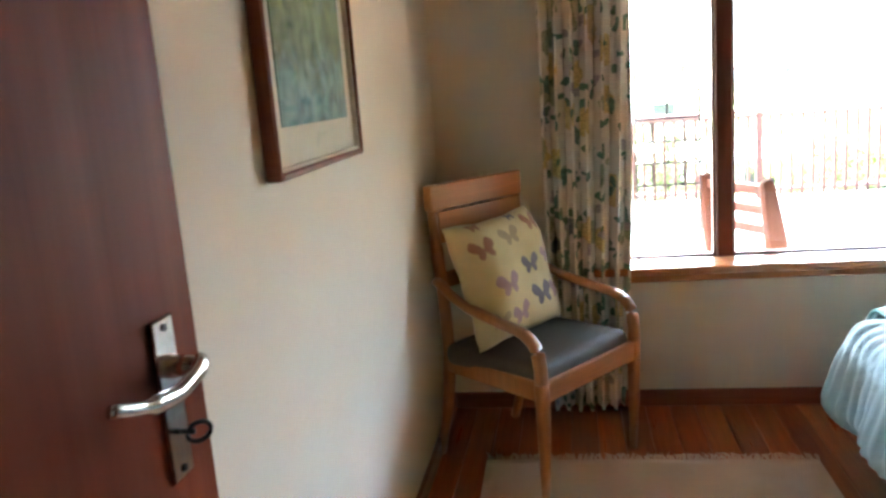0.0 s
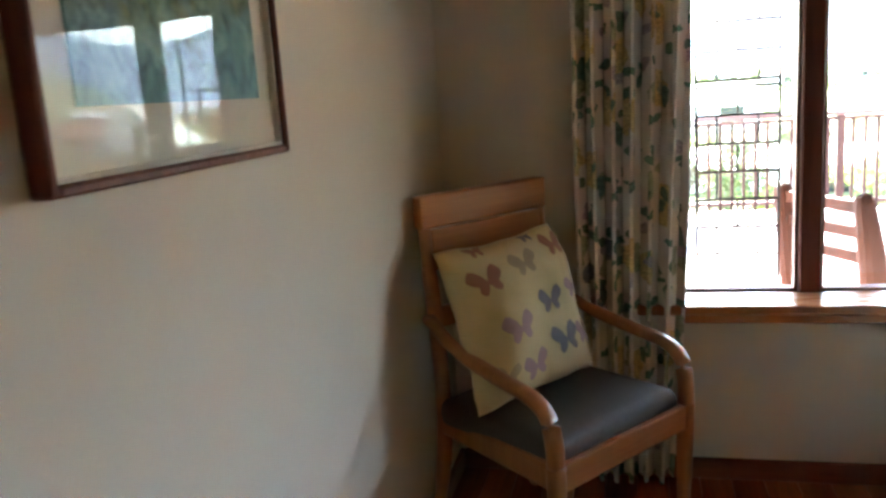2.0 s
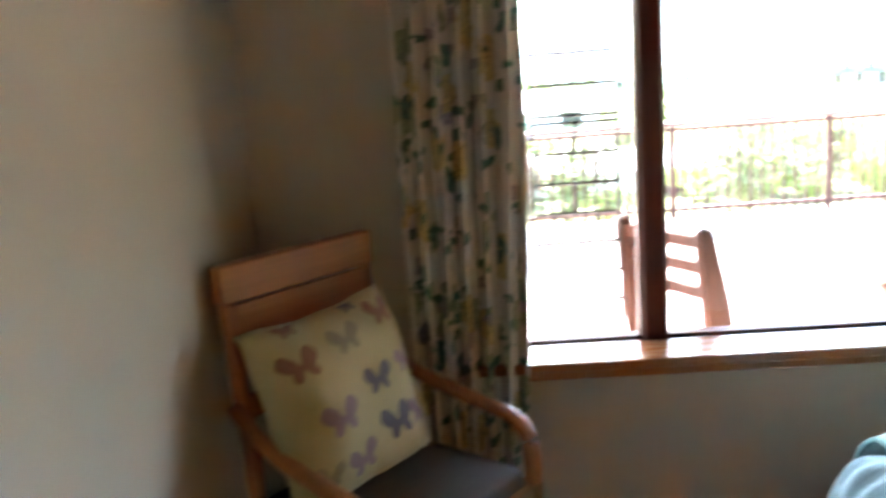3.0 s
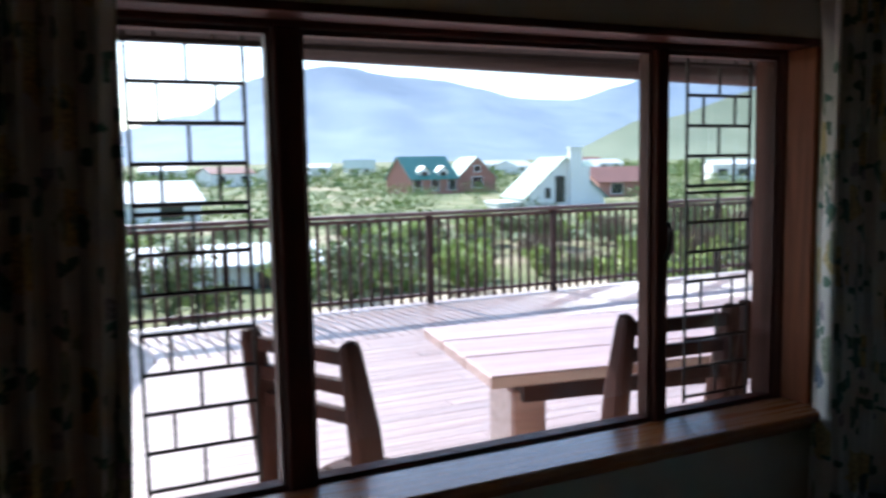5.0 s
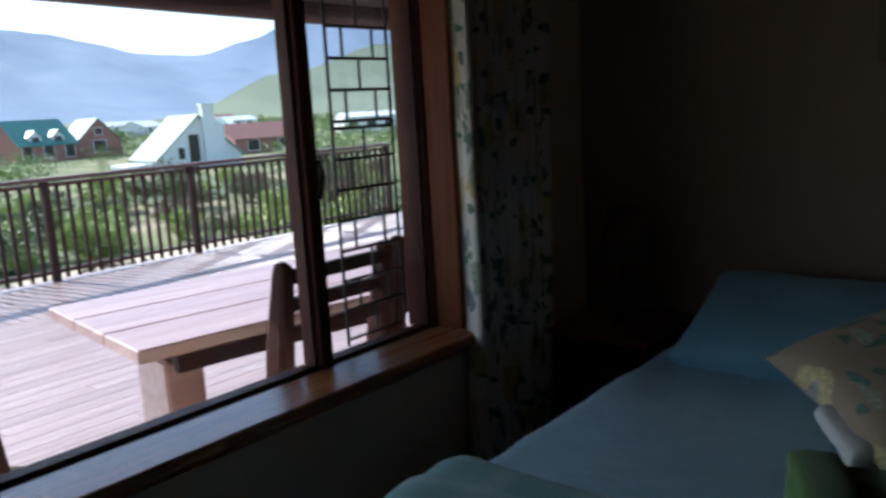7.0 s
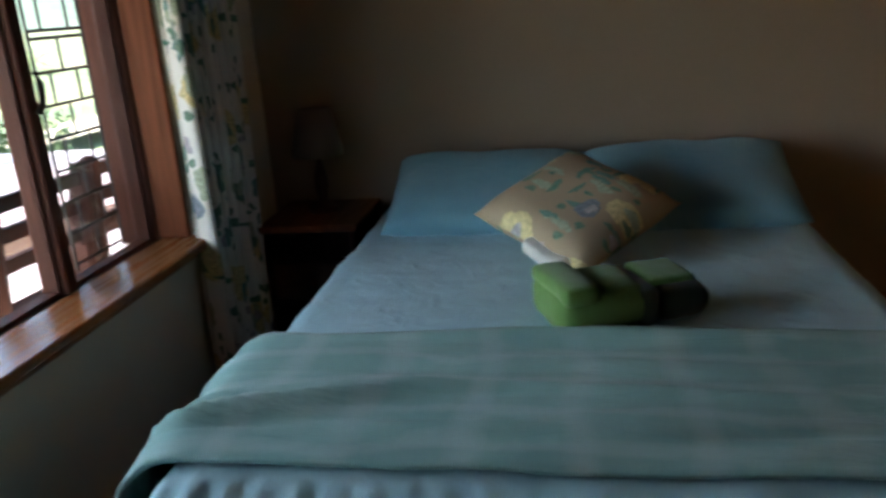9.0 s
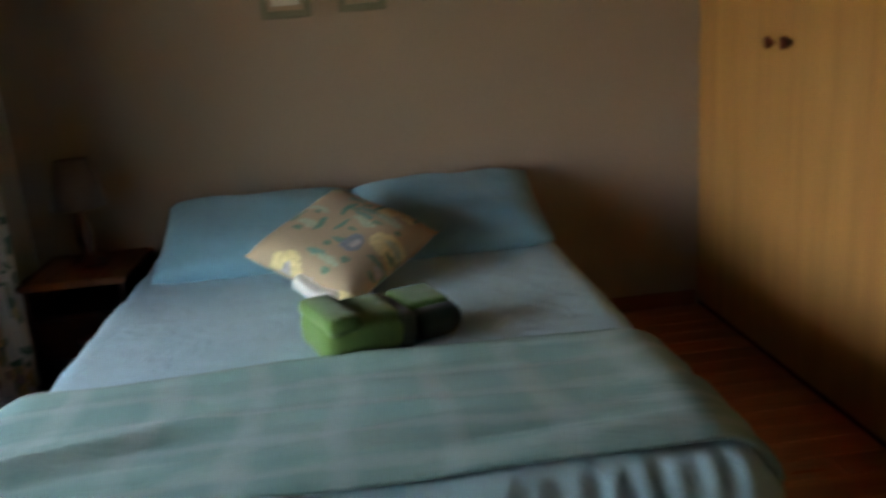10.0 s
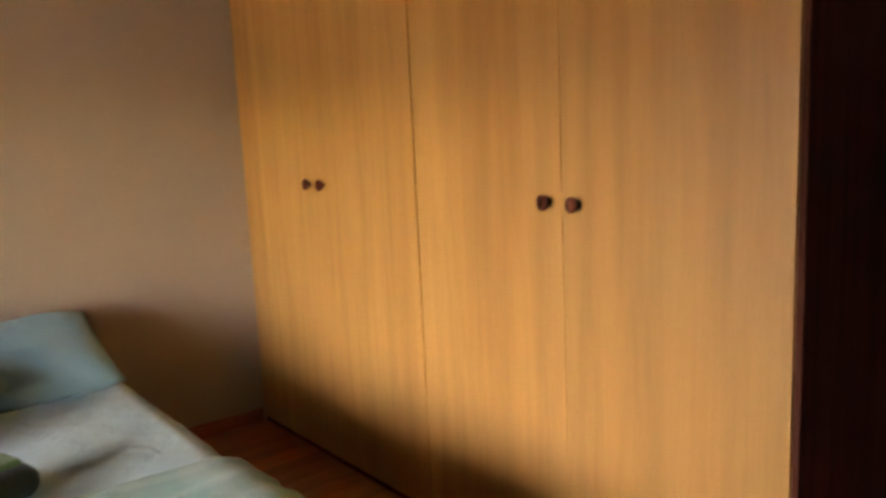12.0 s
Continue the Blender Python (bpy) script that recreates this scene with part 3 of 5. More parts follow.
# ---- armchair ----
def build_armchair(m):
    ch = thing("armchair", "light beech armchair with curved arms and grey vinyl seat", "chair", m)
    for s in (-1, 1):
        # front leg and arm are one bent piece of wood
        line = curve_points([(s * 0.262, 0.235, 0.735), (s * 0.275, 0.10, 0.672), (s * 0.283, -0.08, 0.632), (s * 0.283, -0.19, 0.612), (s * 0.281, -0.246, 0.572), (s * 0.277, -0.262, 0.50), (s * 0.276, -0.263, 0.44)], 5)
        part("arm", sweep(bmesh.new(), line, [(0.021, 0.015)] * 6 + [(0.023, 0.017)] * 12 + [(0.022, 0.019)] * 4 + [(0.022, 0.022)] * 8, 12, 2.6), M_CHAIR, ch, smooth=True)
        part("front_leg", sweep(bmesh.new(), [(s * 0.276, -0.263, 0.445), (s * 0.275, -0.262, 0.40), (s * 0.272, -0.258, 0.2), (s * 0.27, -0.25, 0)],
             [(0.020, 0.024), (0.022, 0.024), (0.019, 0.02), (0.013, 0.013)], 12, 3.0, (0, 1, 0)), M_CHAIR, ch, smooth=True)
        line = curve_points([(s * 0.225, 0.325, 0.0), (s * 0.228, 0.262, 0.22), (s * 0.230, 0.232, 0.42), (s * 0.230, 0.236, 0.65), (s * 0.234, 0.254, 0.90), (s * 0.235, 0.260, 0.995)], 4)
        part("back_post", sweep(bmesh.new(), line, [(0.016, 0.018)] * 4 + [(0.02, 0.022)] * 12 + [(0.017, 0.017)] * 6, 10, 3.2, (0, 1, 0)), M_CHAIR, ch, smooth=True)
        part("side_rail", sweep(bmesh.new(), [(s * 0.272, -0.255, 0.408), (s * 0.235, 0.235, 0.408)], [(0.014, 0.036)], 8, 5), M_CHAIR, ch)
    part("front_rail", B(-0.268, -0.276, 0.368, 0.268, -0.246, 0.444, bev=0.006, seg=2), M_CHAIR_X, ch)
    part("back_rail", B(-0.225, 0.215, 0.375, 0.225, 0.245, 0.44, bev=0.005), M_CHAIR_X, ch)
    part("top_rail", B(-0.254, 0.238, 0.992, 0.254, 0.284, 1.088, bev=0.007, seg=3), M_CHAIR_X, ch, "broad curved top rail of light beech")
    for z0, z1, y in ((0.868, 0.988, 0.250), (0.70, 0.76, 0.232)):
        part("back_panel", B(-0.222, y - 0.012, z0, 0.222, y + 0.012, z1, bev=0.005, seg=2), M_CHAIR_X, ch)
    seat = rounded_box(0.53, 0.485, 0.085, 0.036, 26, 0.0, m=pose(0, -0.016, 0.447))
    for v in seat.verts:
        if v.co.z > 0.45:
            v.co.z += 0.02 * max(0, 1 - (v.co.x / 0.27) ** 2) * max(0, 1 - ((v.co.y + 0.016) / 0.25) ** 2)
    part("seat", seat, M_SEAT, ch, "grey padded vinyl seat", True)
    return ch


CHAIR_M = Matrix.Translation((0.405, -0.60, 0.0)) @ Matrix.Rotation(radians(52.5), 4, "Z")
build_armchair(CHAIR_M)


def butterfly(u0, v0, size, turn):
    """An outline of a butterfly in cushion coordinates."""
    pts = []
    for k in range(40):
        th = 2 * math.pi * (k + 0.5) / 40
        phi = math.degrees(math.atan2(math.sin(th), abs(math.cos(th))))
        wing = min(1.0, max(0.0, (78 - abs(phi)) / 24))
        upper = min(1.0, max(0.0, (phi + 4) / 24)) * min(1.0, max(0.0, (76 - phi) / 24))
        lower = min(1.0, max(0.0, (phi + 78) / 22)) * min(1.0, max(0.0, (-14 - phi) / 18))
        r = 0.07 + 0.29 * wing + 0.30 * upper + 0.10 * lower
        x, y = r * math.cos(th), r * math.sin(th)
        c, s = math.cos(turn), math.sin(turn)
        pts.append((u0 + size * (c * x - s * y), v0 + size * (s * x + c * y)))
    return pts


def build_butterfly_cushion(m):
    w, h = 0.465, 0.082

    def slump(x, y):
        return 0.021 * noise.noise(Vector((x * 5 + 2, y * 5, 4))) + 0.006 * noise.noise(Vector((x * 13, y * 13, 1))) - 0.10 * (abs(x) / 0.25) ** 4 * (abs(y) / 0.25) ** 2 * 0.25

    cu = thing("butterfly_cushion", "butter-yellow square cushion printed with butterflies, leaning on the armchair back", "cushion", m)
    cover = pillow_mesh(w, w, h, 34, 0.0, 2.0, 0.06)
    for v in cover.verts:
        v.co.z += slump(v.co.x, v.co.y)
        v.co.x, v.co.y = v.co.x + 0.008 * noise.noise(v.co * 9), v.co.y + 0.008 * noise.noise(v.co * 9 + Vector((5, 2, 7)))
    part("cover", cover, M_CUSH, cu, smooth=True)
    spots = [(-0.62, 0.50, 0.36, 0.25, 0), (0.02, 0.60, 0.34, 0.15, 3), (0.68, 0.72, 0.34, -0.1, 0), (-0.42, -0.16, 0.38, 0.1, 1), (0.28, 0.04, 0.34, 0.0, 2),
             (0.80, 0.12, 0.30, 0.2, 1), (0.36, -0.50, 0.40, 0.05, 2), (-0.25, -0.68, 0.34, 0.3, 1), (-0.72, -0.66, 0.26, -0.2, 3), (-0.55, 0.92, 0.2, 0.2, 0), (0.3, 0.95, 0.2, 0.1, 2), (0.80, -0.52, 0.32, -0.3, 1)]
    for u0, v0, size, turn, mi in spots:
        bm = bmesh.new()
        ring = butterfly(u0, v0, size * 1.12, turn * 0.6)
        layers = []
        for f in (0.0, 0.4, 0.75, 1.0):
            row = []
            for u, v in ring:
                uu, vv = u0 + (u - u0) * f, v0 + (v - v0) * f
                uu, vv = max(-0.97, min(0.97, uu)), max(-0.97, min(0.97, vv))
                px, py = uu * w / 2 * (1 - 0.06 * (1 - vv * vv)), vv * w / 2 * (1 - 0.06 * (1 - uu * uu))
                row.append(bm.verts.new((px, py, pillow_height(uu, vv, h) + slump(px, py) + 0.0025)))
            layers.append(row)
        for a, b in zip(layers, layers[1:]):
            for k in range(40):
                kk = (k + 1) % 40
                bm.faces.new((a[k], a[kk], b[kk], b[k]))
        bmesh.ops.remove_doubles(bm, verts=bm.verts, dist=0.0003)
        part("butterfly_print", bm, M_BF[mi], cu)
    fr = bmesh.new()
    rnd = random.Random(5)
    for k in range(150):
        t = -1 + 2 * k / 149
        x = 0.5 * w - 0.004
        sweep(fr, [(x, t * w / 2, 0), (x + 0.008, t * w / 2 + rnd.uniform(-.003, .003), rnd.uniform(-.003, .003)), (x + 0.014, t * w / 2 + rnd.uniform(-.006, .006), rnd.uniform(-.005, .005))], [(0.0012, 0.0012)], 4)
    part("fringe", fr, M_CUSH, cu)
    return cu


# leaning on the chair back: top edge rests against it, lower edge on the seat
lean = Matrix.Translation((-0.06, 0.065, 0.735)) @ Matrix.Rotation(radians(72), 4, "X") @ Matrix.Rotation(radians(2), 4, "Z")
build_butterfly_cushion(CHAIR_M @ lean)


# ---- picture on the west wall ----
def painting_material():
    m, nt, b = material("landscape_print", 0.7)
    v = coords(nt)
    sep = nt.nodes.new("ShaderNodeSeparateXYZ")
    nt.links.new(v, sep.inputs[0])
    warp = noise_tex(nt, v, 7, 6, 0.65, 0.8)
    hgt = math_node(nt, "ADD", math_node(nt, "MULTIPLY", sep.outputs["Z"], 1.6), math_node(nt, "MULTIPLY", warp, 0.55))
    col = ramp(nt, hgt, [(0.22, (0.16, 0.33, 0.40)), (0.42, (0.20, 0.38, 0.40)), (0.56, (0.19, 0.26, 0.15)), (0.70, (0.27, 0.33, 0.16)), (0.84, (0.17, 0.27, 0.22)), (0.97, (0.34, 0.48, 0.56))])
    strokes = noise_tex(nt, coords(nt, (5, 7, 6)), 3, 7, 0.72, 0.6)
    col = mix(nt, 0.9, col, ramp(nt, strokes, [(0.36, (0.28, 0.34, 0.30)), (0.5, (0.85, 0.9, 0.8)), (0.66, (1.5, 1.4, 1.15))]), "MULTIPLY")
    nt.links.new(col, b.inputs["Base Color"])
    return m


def build_picture():
    y0, y1, z0, z1, fw = -2.082, -1.446, 1.286, 2.06, 0.015
    p = thing("framed_picture", "landscape picture with a cream mount in a dark red wooden frame", "picture")
    part("frame_side", B(0.001, y0, z0, 0.034, y0 + fw, z1, bev=0.004), M_PFRAME, p)
    part("frame_side", B(0.001, y1 - fw, z0, 0.034, y1, z1, bev=0.004), M_PFRAME, p)
    part("frame_rail", B(0.001, y0 + fw, z0, 0.034, y1 - fw, z0 + fw, bev=0.004), M_PFRAME, p)
    part("frame_rail", B(0.001, y0 + fw, z1 - fw, 0.034, y1 - fw, z1, bev=0.004), M_PFRAME, p)
    part("mount", B(0.004, y0 + fw, z0 + fw, 0.014, y1 - fw, z1 - fw), M_MAT, p)
    pr = B(0, 0, 0, 0.004, 0.478, 0.60)
    part("print", pr, painting_material(), p, "green and blue landscape print", at=Matrix.Translation((0.013, y0 + 0.086, z0 + 0.10)))
    part("inner_slip", wall_pieces((0.014, y0 + fw, z0 + fw, 0.026, y0 + fw + 0.006, z1 - fw), (0.014, y1 - fw - 0.006, z0 + fw, 0.026, y1 - fw, z1 - fw), (0.014, y0 + fw + 0.006, z0 + fw, 0.026, y1 - fw - 0.006, z0 + fw + 0.006)), M_PALE, p)
    g = part("glazing", B(0.022, y0 + fw, z0 + fw, 0.025, y1 - fw, z1 - fw), M_PICTURE_GLASS, p)
    g.visible_shadow = False


build_picture()


def build_small_frame(y0, y1, z0, z1, rows, cols):
    x = ROOM_X
    f = thing("small_frame", "small sage-green frame with three pale openings on the wall", "picture frame", group="small frames over the bed")
    t = 0.03
    for name, b in (("frame_side", (x - 0.02, y0, z0, x - 0.001, y0 + t, z1)), ("frame_side", (x - 0.02, y1 - t, z0, x - 0.001, y1, z1)),
                    ("frame_rail", (x - 0.02, y0 + t, z0, x - 0.001, y1 - t, z0 + t)), ("frame_rail", (x - 0.02, y0 + t, z1 - t, x - 0.001, y1 - t, z1))):
        part(name, B(*b, bev=0.003), M_FRAME_GREEN, f)
    part("backing", B(x - 0.01, y0 + t, z0 + t, x - 0.002, y1 - t, z1 - t), M_TAN, f)
    for i in range(rows):
        for j in range(cols):
            ya = y0 + t + 0.012 + (y1 - y0 - 2 * t - 0.024) * j / cols
            yb = y0 + t + 0.012 + (y1 - y0 - 2 * t - 0.024) * (j + 1) / cols
            za = z0 + t + 0.012 + (z1 - z0 - 2 * t - 0.024) * i / rows
            zb = z0 + t + 0.012 + (z1 - z0 - 2 * t - 0.024) * (i + 1) / rows
            part("card", B(x - 0.013, ya + 0.006, za + 0.008, x - 0.009, yb - 0.006, zb - 0.008), M_PALE, f)


build_small_frame(-1.395, -1.19, 1.44, 1.66, 3, 1)
build_small_frame(-1.70, -1.505, 1.447, 1.675, 1, 3)


# ---- wardrobe ----
def build_wardrobe(x0, x1, with_side):
    w = thing("wardrobe", "tall golden pine wardrobe with two plain doors and dark round knobs", "wardrobe", group="built-in wardrobes")
    y0, y1 = FRONT_Y + 0.004, -3.062
    part("body", B(x0, y0, 0.0, x1, y1, 2.40), M_WARD_SIDE, w, "dark wardrobe carcass")
    mid = (x0 + x1) / 2
    for a, b, kx in ((x0 + 0.003, mid - 0.0005, mid - 0.055), (mid + 0.0005, x1 - 0.003, mid + 0.055)):
        d = part("door", B(a, y1 + 0.002, 0.03, b, -3.04, 2.39, bev=0.001), M_WARD, w, "plain pine door")
        kb = bmesh.new()
        sweep(kb, [(kx, -3.04, 1.217), (kx, -3.026, 1.217), (kx, -3.024, 1.217), (kx, -3.014, 1.217), (kx, -3.008, 1.217)],
              [(0.011, 0.011), (0.011, 0.011), (0.021, 0.021), (0.023, 0.023), (0.014, 0.014)], 14, 2.0)
        part("knob", kb, M_KNOB, d, "dark turned wooden knob", True)
    part("plinth", B(x0, y1 + 0.001, 0.0, x1, -3.05, 0.028), M_WARD_SIDE, w)
    if with_side:
        part("side_panel", B(x0 - 0.018, y0, 0, x0 - 0.001, -3.04, 2.40, bev=0.002), M_WARD_SIDE, w, "dark stained side panel")
    return w


build_wardrobe(0.975, 2.340, True)
build_wardrobe(2.342, 3.708, False)


# ---- bed ----
BX0, BX1, BY0, BY1, BTOP = 1.49, 3.69, -2.27, -0.615, 0.545


def build_bed():
    bed = thing("bed", "double bed made up with a pale blue cotton cover", "bed")
    cx, cy = (BX0 + BX1) / 2, (BY0 + BY1) / 2
    for x in (BX0 + 0.15, BX1 - 0.12):
        for y in (BY0 + 0.15, BY1 - 0.15):
            part("leg", cyl(bmesh.new(), (x, y, 0), (x, y, 0.14), 0.03, 0.035, 10), M_DARKWOOD, bed)
    part("base", rounded_box(BX1 - BX0 - 0.06, BY1 - BY0 - 0.06, 0.24, 0.03, 20, m=pose(cx, cy, 0.25)), M_WHITE_CLOTH, bed, "white fabric bed base", True)
    cover = rounded_box(BX1 - BX0, BY1 - BY0, 0.36, 0.10, 150, 0.007, 5.0, 4.0, pose(cx, cy, BTOP - 0.18))
    for v in cover.verts:
        k = max(0.0, min(1.0, (BTOP - 0.06 - v.co.z) / 0.25))
        if k > 0:
            # gathers in the hanging side
            s = v.co.x + v.co.y
            out = 0.014 * min(1, k * 2.5) * math.sin(s * 95 + 2 * noise.noise(Vector((s * 4, 0, 0)))) + 0.02 * k * math.sin(s * 17 + 1)
            d = Vector((v.co.x - cx, v.co.y - cy, 0))
            n = Vector((1 if abs(d.x) / (BX1 - BX0) > abs(d.y) / (BY1 - BY0) else 0, 0, 0)) * math.copysign(1, d.x)
            if n.length == 0:
                n = Vector((0, math.copysign(1, d.y), 0))
            v.co += n * (out + (0.06 if n.x < 0 else 0.03) * k)
    for v in cover.verts:
        near = max(0.0, min(1.0, (BX0 + 0.105 - v.co.x) / 0.07))
        if near and v.co.z > BTOP - 0.08:
            v.co.z += 0.009 * near * math.sin(v.co.y * 95 + 3 * noise.noise(Vector((v.co.y * 5, 1, 0))) + v.co.x * 14)
    part("cover", cover, M_SHEET, bed, "pale blue gathered cotton bed cover", True)
    return bed


build_bed()


def build_blanket():
    """A folded blanket laid across the foot of the bed and hanging at its sides."""
    bl = thing("folded_blanket", "teal folded blanket laid across the foot of the bed", "blanket")
    bm = bmesh.new()
    x0, x1 = 1.598, 2.18
    y0, y1, r = BY0 - 0.012, BY1 + 0.058, 0.125
    prof = []
    for k in range(7):
        prof.append((y0, BTOP - 0.30 + 0.035 * k))
    for k in range(9):
        a = math.pi - k / 8 * math.pi / 2
        prof.append((y0 + r + r * math.cos(a), BTOP + 0.012 - r + r * math.sin(a)))
    for k in range(1, 44):
        prof.append((y0 + r + (y1 - y0 - 2 * r) * k / 44, BTOP + 0.012))
    for k in range(9):
        a = math.pi / 2 - k / 8 * math.pi / 2
        prof.append((y1 - r + r * math.cos(a), BTOP + 0.012 - r + r * math.sin(a)))
    for k in range(1, 8):
        prof.append((y1, BTOP + 0.012 - r - 0.03 * k))
    nx = 34
    g = {}
    for i in range(nx + 1):
        s = i / nx
        for j, (y, z) in enumerate(prof):
            x = x0 + (x1 - x0) * s + 0.02 * noise.noise(Vector((y * 2.2, s * 2, 1)))
            # lies over the rounded foot of the bed at its near edge
            dip = 0.006 * max(0, 1 - s / 0.14) ** 2
            near_window = max(0.0, min(1.0, (y + 1.25) / 0.5))
            lay = 0.014 * math.exp(-((s - 0.45 - 0.05 * math.sin(y * 4)) / 0.035) ** 2) + 0.010 * math.exp(-((s - 0.95) / 0.03) ** 2) + 0.012 * math.exp(-((s - 0.14 - 0.03 * math.sin(y * 5 + 1)) / 0.04) ** 2)
            # a diagonal crease where the cloth is drawn towards the window side
            lay += 0.036 * near_window * math.exp(-((s - 0.30 - 0.55 * (-0.75 - y)) / 0.05) ** 2)
            wr = 0.012 * noise.noise(Vector((x * 9, y * 2.3, 5))) + 0.009 * noise.noise(Vector((x * 20, y * 3, 2))) + 0.016 * max(0, noise.noise(Vector((x * 12 + y * 3, y * 1.5, 7))))
            t = min(1.0, abs(y - (y0 + y1) / 2) / ((y1 - y0) / 2))
            side = 1 if y > (y0 + y1) / 2 else -1
            if t > 0.97:
                g[i, j] = bm.verts.new((x, y + side * (0.012 + wr), z - dip))
            else:
                g[i, j] = bm.verts.new((x, y, z + lay + wr + 0.006 - dip))
    for i in range(nx):
        for j in range(len(prof) - 1):
            bm.faces.new((g[i, j], g[i + 1, j], g[i + 1, j + 1], g[i, j + 1]))
    ob = part("blanket", bm, M_BLANKET, bl, smooth=True)
    s = ob.modifiers.new("thick", "SOLIDIFY")
    s.thickness, s.offset = 0.012, 1.0


build_blanket()


def bed_pillow(m, label, seed):
    p = thing("pillow", label, "pillow", m, "pillows on the bed")
    part("pillow_case", pillow_mesh(0.74, 0.50, 0.085, 26, 0.014, seed, 0.025), M_PILLOW, p, smooth=True)
    return p




def on_slope(x, y, z, tilt, spin=0.0):
    """Axes of a cushion whose upper edge leans towards the bed head."""
    c, s = math.cos(radians(tilt)), math.sin(radians(tilt))
    m = Matrix(((0, c, -s, x), (-1, 0, 0, y), (0, s, c, z), (0, 0, 0, 1)))
    return m @ Matrix.Rotation(radians(spin), 4, "Z")


bed_pillow(on_slope(3.31, -1.115, 0.652, 21), "blue cotton pillow leaning on the wall at the bed head", 1.0)
bed_pillow(on_slope(3.31, -1.845, 0.656, 22, 1), "blue cotton pillow leaning on the wall at the bed head", 6.0)

fc = thing("floral_cushion", "cream floral cushion standing on its corner against the pillows", "cushion", on_slope(2.91, -1.44, 0.682, 22, 47))
part("cover", pillow_mesh(0.47, 0.47, 0.085, 22, 0.008, 9.0, 0.06, True), M_FLORAL2, fc, smooth=True)


def build_towels():
    t1 = thing("green_towel", "rolled green towel lying on the bed cover", "towel", pose(2.305, -1.465, BTOP + 0.062, 0, 0, 24))
    part("roll", rounded_box(0.24, 0.24, 0.115, 0.045, 18, 0.006, 9, 1.0), M_TOWEL, t1, smooth=True)
    part("fold", rounded_box(0.242, 0.10, 0.05, 0.022, 14, 0.004, 9, 2.0, pose(0.002, 0.062, 0.052)), M_TOWEL, t1, smooth=True)
    # slab on the side away from the window, coloured as shade
    part("shaded_side", rounded_box(0.236, 0.06, 0.106, 0.026, 16, 0.003, 9, 3.0, pose(-0.004, -0.108, -0.004)), M_TOWEL_SHADED, t1, "green towel side with its shade painted dark", True)
    t2 = thing("dark_towel", "small green rolled towel beside the larger one, shade painted on its roll", "towel", pose(2.375, -1.665, BTOP + 0.05, 0, 0, 20))
    # roll takes the shade colour, only the fold on top stays green
    part("roll", rounded_box(0.20, 0.16, 0.09, 0.043, 16, 0.005, 9, 5.0), M_TOWEL_SHADED, t2, smooth=True)
    part("fold", rounded_box(0.16, 0.13, 0.03, 0.014, 12, 0.003, 9, 7.0, pose(0.03, 0.01, 0.045)), M_TOWEL, t2, smooth=True)
    s = thing("face_cloth", "small white folded cloth with a yellow trim lying by the towels", "cloth", pose(2.725, -1.375, BTOP + 0.046, 0, -18, 40))
    part("cloth", rounded_box(0.19, 0.14, 0.055, 0.026, 14, 0.012, 12, 2.0), M_WHITE_CLOTH, s, smooth=True)
    part("trim", rounded_box(0.07, 0.06, 0.045, 0.014, 10, 0.004, 9, 1.0, pose(-0.075, -0.06, 0.006)), M_YELLOW, s, smooth=True)


build_towels()


def build_bedside():
    b = thing("bedside_table", "dark wooden bedside table with an open shelf under its top", "bedside table")
    part("top", B(3.26, -0.605, 0.525, 3.69, -0.20, 0.552, bev=0.004), M_SKIRT, b)
    for y in (-0.59, -0.235):
        part("side_panel", B(3.275, y, 0.0, 3.69, y + 0.02, 0.524, bev=0.002), M_DARKWOOD, b)
    part("back_panel", B(3.672, -0.569, 0.02, 3.69, -0.236, 0.524), M_DARKWOOD, b)
    part("shelf", B(3.28, -0.569, 0.40, 3.671, -0.236, 0.418), M_DARKWOOD, b)
    d = part("drawer", B(3.278, -0.566, 0.24, 3.66, -0.239, 0.396, bev=0.003), M_DARKWOOD, b)
    part("knob", cyl(bmesh.new(), (3.252, -0.41, 0.32), (3.278, -0.41, 0.32), 0.015, 0.009, 12), M_KNOB, d, smooth=True)
    part("plinth", B(3.30, -0.569, 0.0, 3.671, -0.236, 0.06), M_DARKWOOD, b)
    lamp = thing("bedside_lamp", "small unlit lamp with a brown fabric shade on the bedside table", "lamp", pose(3.50, -0.41, 0.552))
    foot = bmesh.new()
    sweep(foot, [(0, 0, 0), (0, 0, 0.018), (0, 0, 0.03), (0, 0, 0.06), (0, 0, 0.11), (0, 0, 0.16), (0, 0, 0.20), (0, 0, 0.27)],
          [(0.062, 0.062), (0.060, 0.060), (0.030, 0.030), (0.020, 0.020), (0.030, 0.030), (0.024, 0.024), (0.012, 0.012), (0.010, 0.010)], 18, 2.0, (0, 1, 0))
    part("base", foot, M_DARKWOOD, lamp, "dark turned wooden base", True)
    shade = bmesh.new()
    rings = [[shade.verts.new((rr * math.cos(a), rr * math.sin(a), z)) for a in np.linspace(0, 2 * math.pi, 25)[:-1]] for rr, z in ((0.105, 0.235), (0.088, 0.33), (0.066, 0.425), (0.063, 0.425), (0.085, 0.33), (0.102, 0.235))]
    for lo, hi in zip(rings, rings[1:] + rings[:1]):
        for k in range(24):
            shade.faces.new((lo[k], lo[(k + 1) % 24], hi[(k + 1) % 24], hi[k]))
    part("shade", shade, M_SHADE, lamp, "dull brown fabric shade", True)
    part("bulb_holder", cyl(bmesh.new(), (0, 0, 0.265), (0, 0, 0.32), 0.016, 0.014, 12), M_IRON, lamp, smooth=True)


build_bedside()


